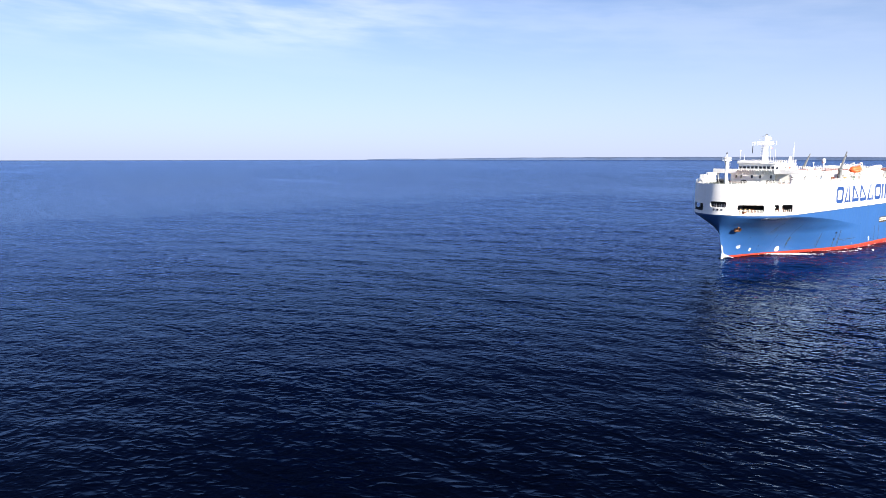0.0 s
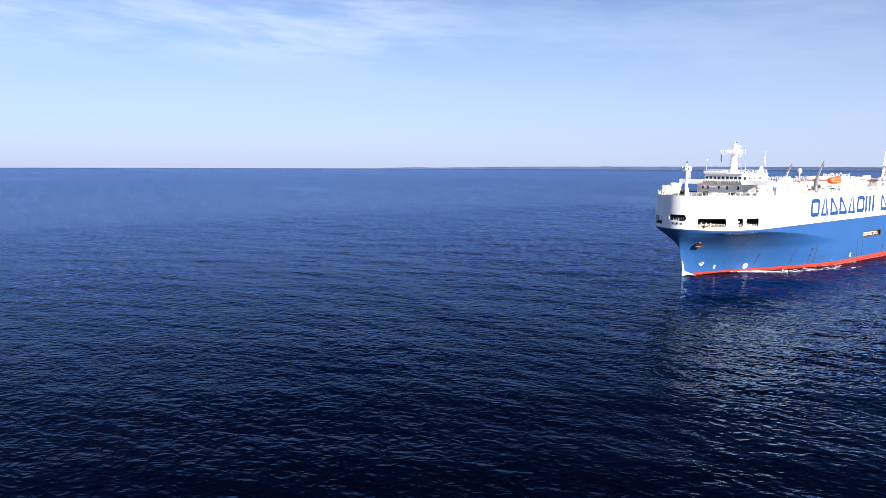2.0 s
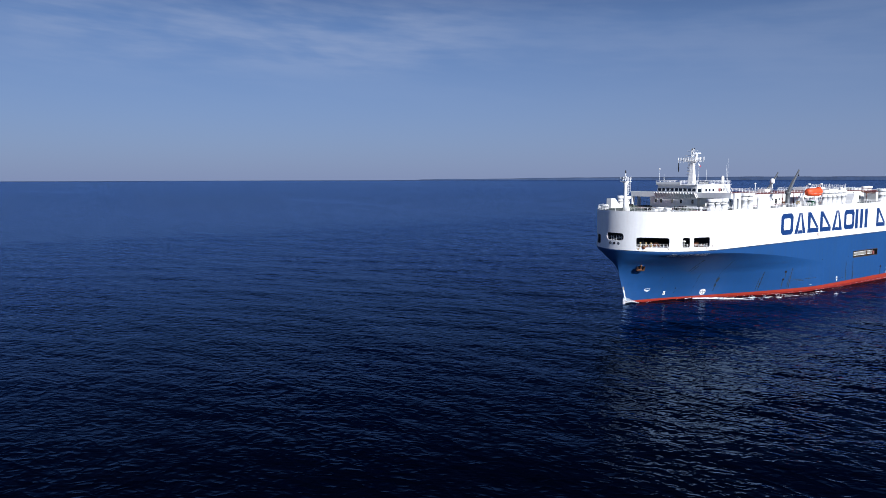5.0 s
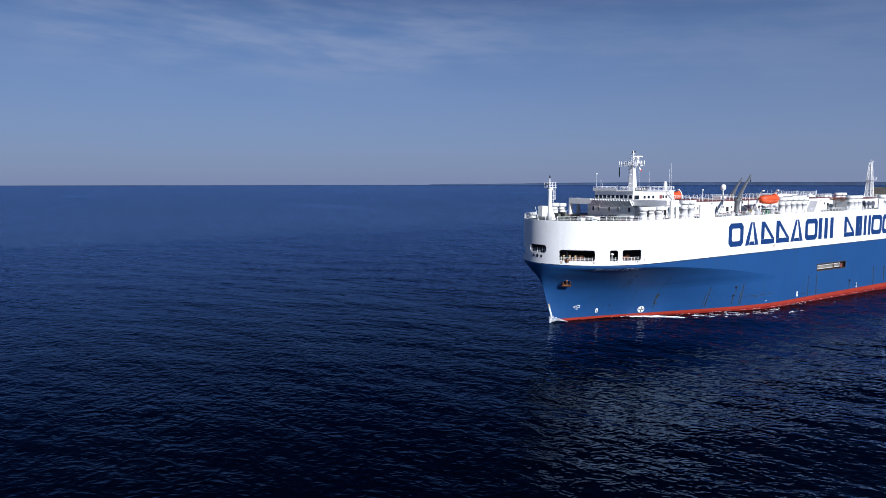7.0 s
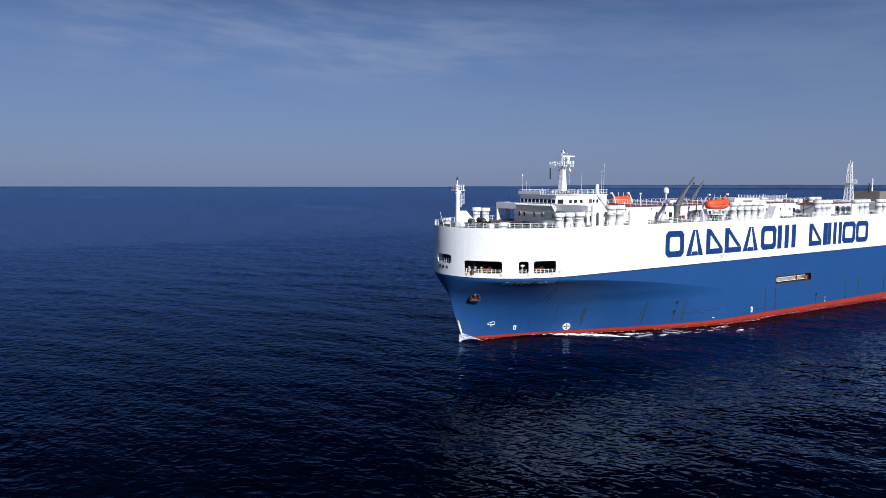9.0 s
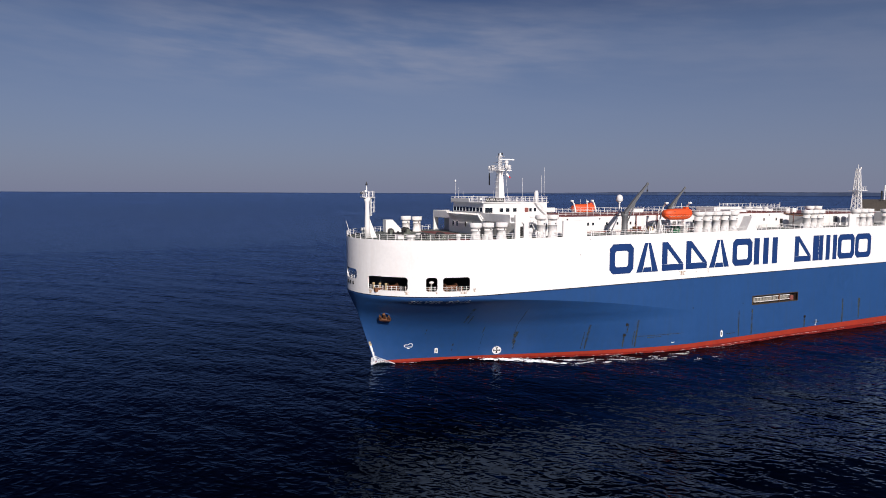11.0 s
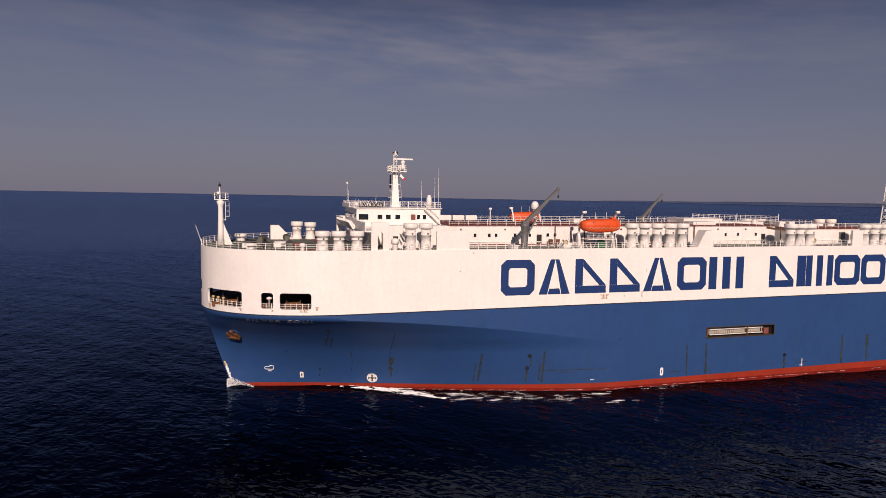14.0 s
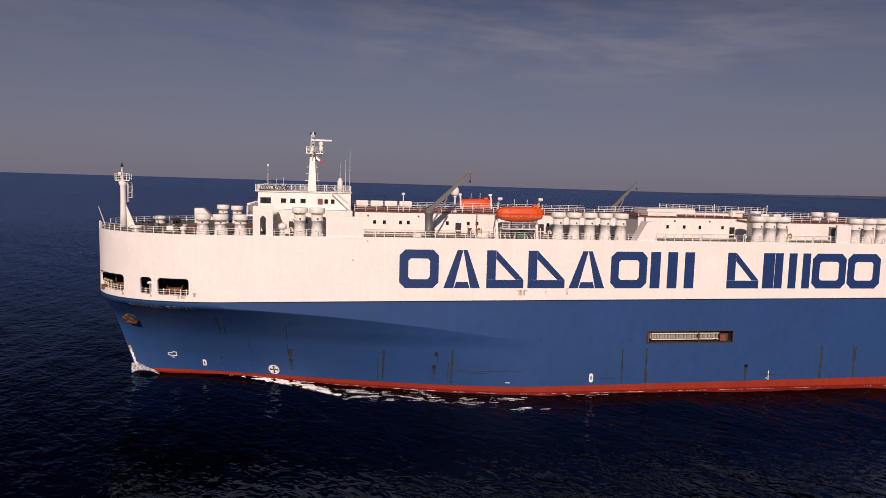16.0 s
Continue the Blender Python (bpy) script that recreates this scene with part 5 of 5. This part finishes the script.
railing("upper_rail", [(-4, 126.0, H1 + 1.0), (-4, 149.0, H1 + 0.6)], step=1.4)
part("upper_walkway", add_box(bmesh.new(), -9, -3.8, 125.0, 149.2, H1 - 0.5, H1 + 0.4, 0.05), WHITE2, ship)
for y, c in ((144.0, WHITE2), (141.2, GREY), (146.6, WHITE2)):
    part("roof_locker", add_box(bmesh.new(), 0, 1.8, y, y + 1.6, 28.7, 29.9, 0.08), c, ship)


def lattice_mast():
    g = empty("lattice_mast", ship, pose(-1.4, 178.6, 28.6), "white steel lattice mast aft")
    h, w0, w1 = 12.4, 1.05, 0.4

    def corner(i, z):
        w = w0 + (w1 - w0) * z / h
        return Vector(((-w, w, w, -w)[i], (-w, -w, w, w)[i], z))
    for i in range(4):
        part("leg", tube(corner(i, 0), corner(i, h), 0.13, 0.1, 6), WHITE2, g)
    bm = bmesh.new()
    for k in range(8):
        z0, z1 = h * k / 8, h * (k + 1) / 8
        for i in range(4):
            j = (i + 1) % 4
            add_tube(bm, corner(i, z0), corner(j, z0), 0.06, sides=5)
            add_tube(bm, corner(i, z0), corner(j, z1), 0.06, sides=5)
            add_tube(bm, corner(j, z0), corner(i, z1), 0.06, sides=5)
    part("bracing", bm, WHITE2, g)
    part("platform", add_box(bmesh.new(), -1.6, 1.6, -1.6, 2.2, 6.0, 6.12), WHITE2, g)
    railing("platform_rail", [(1.5, -1.5, 6.1), (1.5, 2.1, 6.1), (-1.5, 2.1, 6.1)], g, step=1.0)
    part("aerial", tube((0, 0, h), (0, 0, h + 1.2), 0.06), WHITE2, g)
    part("lamp", add_lathe(bmesh.new(), [(0.2, 0), (0.22, 0.4), (0.08, 0.5)], 10, (0.4, 0.5, h)), WHITE2, g)


lattice_mast()
part("stern_house", add_box(bmesh.new(), -11, 9, 175.0, 200.0, DZ, 28.7, 0.06), WHITE2, ship, "white house at the stern")
part("funnel", add_box(bmesh.new(), -5, 4.5, 186.0, 196.0, 28.7, 32.0, 0.5), FUNNEL, ship, "brown and dark funnel casing")
part("exhaust_pipe", tube((0, 188.0, 32.0), (0, 188.0, 34.6), 0.22, sides=12), BLACK, ship)
part("stern_mast", tube((2.0, 186.0, 32.0), (2.0, 186.0, 36.2), 0.25, 0.15), WHITE2, ship)
for y in (181.0, 191.0):
    door(ship, 9.0, y, DZ)

# ---- pilot gangway in its recess ----
RX, R0, R1Y, RZ0, RZ1 = MID + BEAM, 114.9, 130.5, 8.5, 10.5
bm = bmesh.new()
add_box(bm, RX - 1.5, RX - 1.4, R0, R1Y, RZ0, RZ1)
add_box(bm, RX - 1.4, RX - 0.01, R0, R1Y, RZ0 - 0.08, RZ0)
add_box(bm, RX - 1.4, RX - 0.01, R0, R1Y, RZ1, RZ1 + 0.08)
add_box(bm, RX - 1.4, RX - 0.01, R0 - 0.08, R0, RZ0, RZ1)
add_box(bm, RX - 1.4, RX - 0.01, R1Y, R1Y + 0.08, RZ0, RZ1)
part("gangway_recess", bm, RECESS, ship, "dark rusty recess in the side for the gangway")
gang = loose("gangway", pose(RX - 0.4, R0 + 0.8, RZ0 + 0.15), "stowed light metal gangway in the rusty side recess", "gangway")
for z in (0.35, 1.35):
    part("side_rail", tube((0, 0.2, z), (0, 12.4, z), 0.07, sides=6), WHITE2, gang)
for k in range(25):
    part("baluster", add_box(bmesh.new(), -0.05, 0.05, 0.3 + k * 0.49, 0.42 + k * 0.49, 0.35, 1.35), GANG, gang)
part("walkway", add_box(bmesh.new(), -0.75, 0.0, 0.2, 12.4, 0.35, 0.45), GANG, gang)
part("back_panel", add_box(bmesh.new(), -0.72, -0.68, 0.2, 12.4, 0.45, 1.4), GANG, gang)
part("winch", add_box(bmesh.new(), -0.6, 0.05, 12.7, 13.8, 0.0, 1.1, 0.12), REDDECK, gang, "red gangway winch")
part("rusty_bracket", add_box(bmesh.new(), -0.3, 0.15, 8.6, 8.8, 0.0, 1.7), RUST, gang)
part("rusty_bracket", add_box(bmesh.new(), -0.3, 0.15, -0.5, -0.3, 0.0, 1.7), RUST, gang)
bm = bmesh.new()
for a, b in (((R0, RZ0), (R1Y, RZ0)), ((R0, RZ1), (R1Y, RZ1)), ((R0, RZ0), (R0, RZ1)), ((R1Y, RZ0), (R1Y, RZ1))):
    add_tube(bm, (RX, *a), (RX, *b), 0.09, sides=6)
part("recess_frame", bm, RECESS, ship, "rusty frame round the recess")


# ---- foam and bow wave, which travel with the ship ----
def foam_patch(bm, x, y, z, lx, ly, rng, rise=0.06):
    k = rng.randint(9, 14)
    ring = []
    ph = rng.uniform(0, 6.28)
    for i in range(k):
        a = 2 * math.pi * i / k
        r = rng.uniform(0.45, 1.0) * (0.8 + 0.3 * math.sin(2 * a + ph))
        ring.append(bm.verts.new((x + lx * r * math.cos(a), y + ly * r * math.sin(a), z)))
    c = bm.verts.new((x, y, z + rise))
    for i in range(k):
        bm.faces.new((ring[i], ring[(i + 1) % k], c))


def build_foam():
    rng = random.Random(11)
    bm = bmesh.new()
    crest = ((4.0, 48.0), (7.2, 55.0), (10.6, 59.8), (14.4, 64.2))
    # the breaking crest that runs out from the side
    for i in range(2600):
        s = rng.random() * 2.999
        k = int(s)
        (xa, ya), (xb, yb) = crest[k], crest[k + 1]
        x, y = xa + (xb - xa) * (s - k), ya + (yb - ya) * (s - k)
        wide = 0.12 + 0.36 * math.sin(math.pi * min(1, (s + 0.2) / 3.1))
        off = rng.gauss(0, wide) - abs(rng.gauss(0, wide * 1.2))
        if noise.noise((s * 5, off * 1.5, 0.7)) < -0.22:
            continue
        size = rng.uniform(0.06, 0.24)
        zz = 0.24 + 0.38 * max(0.0, 1 - abs(y - 48) / 10)
        x = max(x, MID + half_breadth(y, 0.3) + 0.3 - off * 0.7)
        foam_patch(bm, x + off * 0.7, y - off * 0.7, zz, size * rng.uniform(0.7, 1.4), size * rng.uniform(0.8, 2.0), rng, 0.05)
    # lace that drifts aft behind it
    for cx, cy, spread, count in ((12.2, 66.5, 2.6, 150), (15.6, 68.0, 1.4, 70), (17.0, 73.0, 1.8, 80), (14.6, 74.0, 2.5, 60), (17.2, 80.0, 2.4, 70), (19.5, 84.0, 1.8, 30),
                                  (22.8, 92.3, 1.2, 40), (18.0, 91.0, 1.8, 40), (17.6, 104.0, 1.8, 20), (6.0, 57.5, 1.5, 130)):
        for i in range(count):
            x, y = cx + rng.gauss(0, spread * 0.3), cy + rng.gauss(0, spread)
            x = max(x, MID + half_breadth(y, 0.2) + 0.2)
            if noise.noise((x * 1.1, y * 0.4, 5.0)) < 0.05:
                continue
            size = rng.uniform(0.05, 0.12)
            # each streak leans with the flow
            for k in range(3):
                foam_patch(bm, x + 0.1 * k + rng.gauss(0, 0.05), y + k * size * 4, 0.2, size * rng.uniform(0.3, 0.8), size * rng.uniform(1.5, 4.5), rng, 0.03)
    # a thin bright edge where water meets the plating
    y = 30.0
    while y < 216:
        l = rng.uniform(1.2, 3.4)
        if rng.random() < (0.9 if y < 50 else 0.6 if y < 96 else 0.75):
            foam_patch(bm, MID + half_breadth(y, 0.2) + 0.1, y, 0.24 + 0.3 * max(0.0, 1 - abs(y - 47) / 10), 0.08 if y < 60 else 0.05, l * 0.6, rng, 0.03)
        y += l * 0.7
    # the plume at the stem, in small drops
    for i in range(6000):
        t = rng.random() ** 1.25
        y = 28.7 + t * 5.0
        off = rng.uniform(0, 0.2 + 0.9 * t)
        h = max(0.05, (2.1 - 2.2 * abs(t - 0.15)) * rng.random() ** 2.4)
        side = rng.choice((1, 1, -1))
        x = MID + side * (half_breadth(max(y, 29.55), 0.5) + off)
        a, b, c = rng.uniform(0.02, 0.06), rng.uniform(0.02, 0.1), rng.uniform(0.02, 0.06)
        q = [bm.verts.new((x + d * a, y + e * b, h + f * c)) for d, e, f in ((1, 0, 0), (0, 1, 0), (-1, 0, 0), (0, -1, 0), (0, 0, 1), (0, 0, -1))]
        for k in range(4):
            bm.faces.new((q[k], q[(k + 1) % 4], q[4])).smooth = True
            bm.faces.new((q[(k + 1) % 4], q[k], q[5])).smooth = True
    ob = part("foam", bm, FOAM, None)
    return tagged(ob, "white broken foam along the ship's waterline", "foam", kind="stuff")


def build_bow_wave():
    """A low ridge of water that the bow pushes up along both sides."""
    bm = bmesh.new()
    for side in (1, -1):
        prev = None
        for i in range(90):
            y = 29.0 + i * 0.9
            crest = 0.55 * math.exp(-((y - 46) / 10) ** 2) + 0.75 * math.exp(-((y - 31) / 2.2) ** 2) - 0.02
            ring = []
            for k in range(9):
                d = k / 8
                w = 5.5
                ring.append(bm.verts.new((MID + side * (half_breadth(y, 0) - 0.3 + d * w), y, -0.35 + (crest + 0.40) * (math.cos(d * math.pi) * 0.5 + 0.5) + 0.05 * math.sin(y * 1.3 + k * 1.7) - 0.7 * max(0.0, (y - 78) / 31) ** 2)))
            if prev:
                for k in range(8):
                    f = (prev[k], prev[k + 1], ring[k + 1], ring[k])
                    bm.faces.new(f if side > 0 else f[::-1]).smooth = True
            prev = ring
    ob = part("bow_wave", bm, WATER, None)
    return tagged(ob, "low dark ridge of water pushed up by the bow", "bow wave", kind="stuff")


foam = build_foam()
bow_wave = build_bow_wave()


def motions():
    end = 16.0
    rows = [(t, pose(0, 100 - SPEED * t, 0, TRIM, 0, 0) @ pose(0, -100, 0)) for t in (0.0, 8.0, end)]
    for thing in (ship, foam, bow_wave):
        walk(thing, rows)
    for thing, m in LOOSE:
        walk(thing, [(t, way @ m) for t, way in rows])


motions()
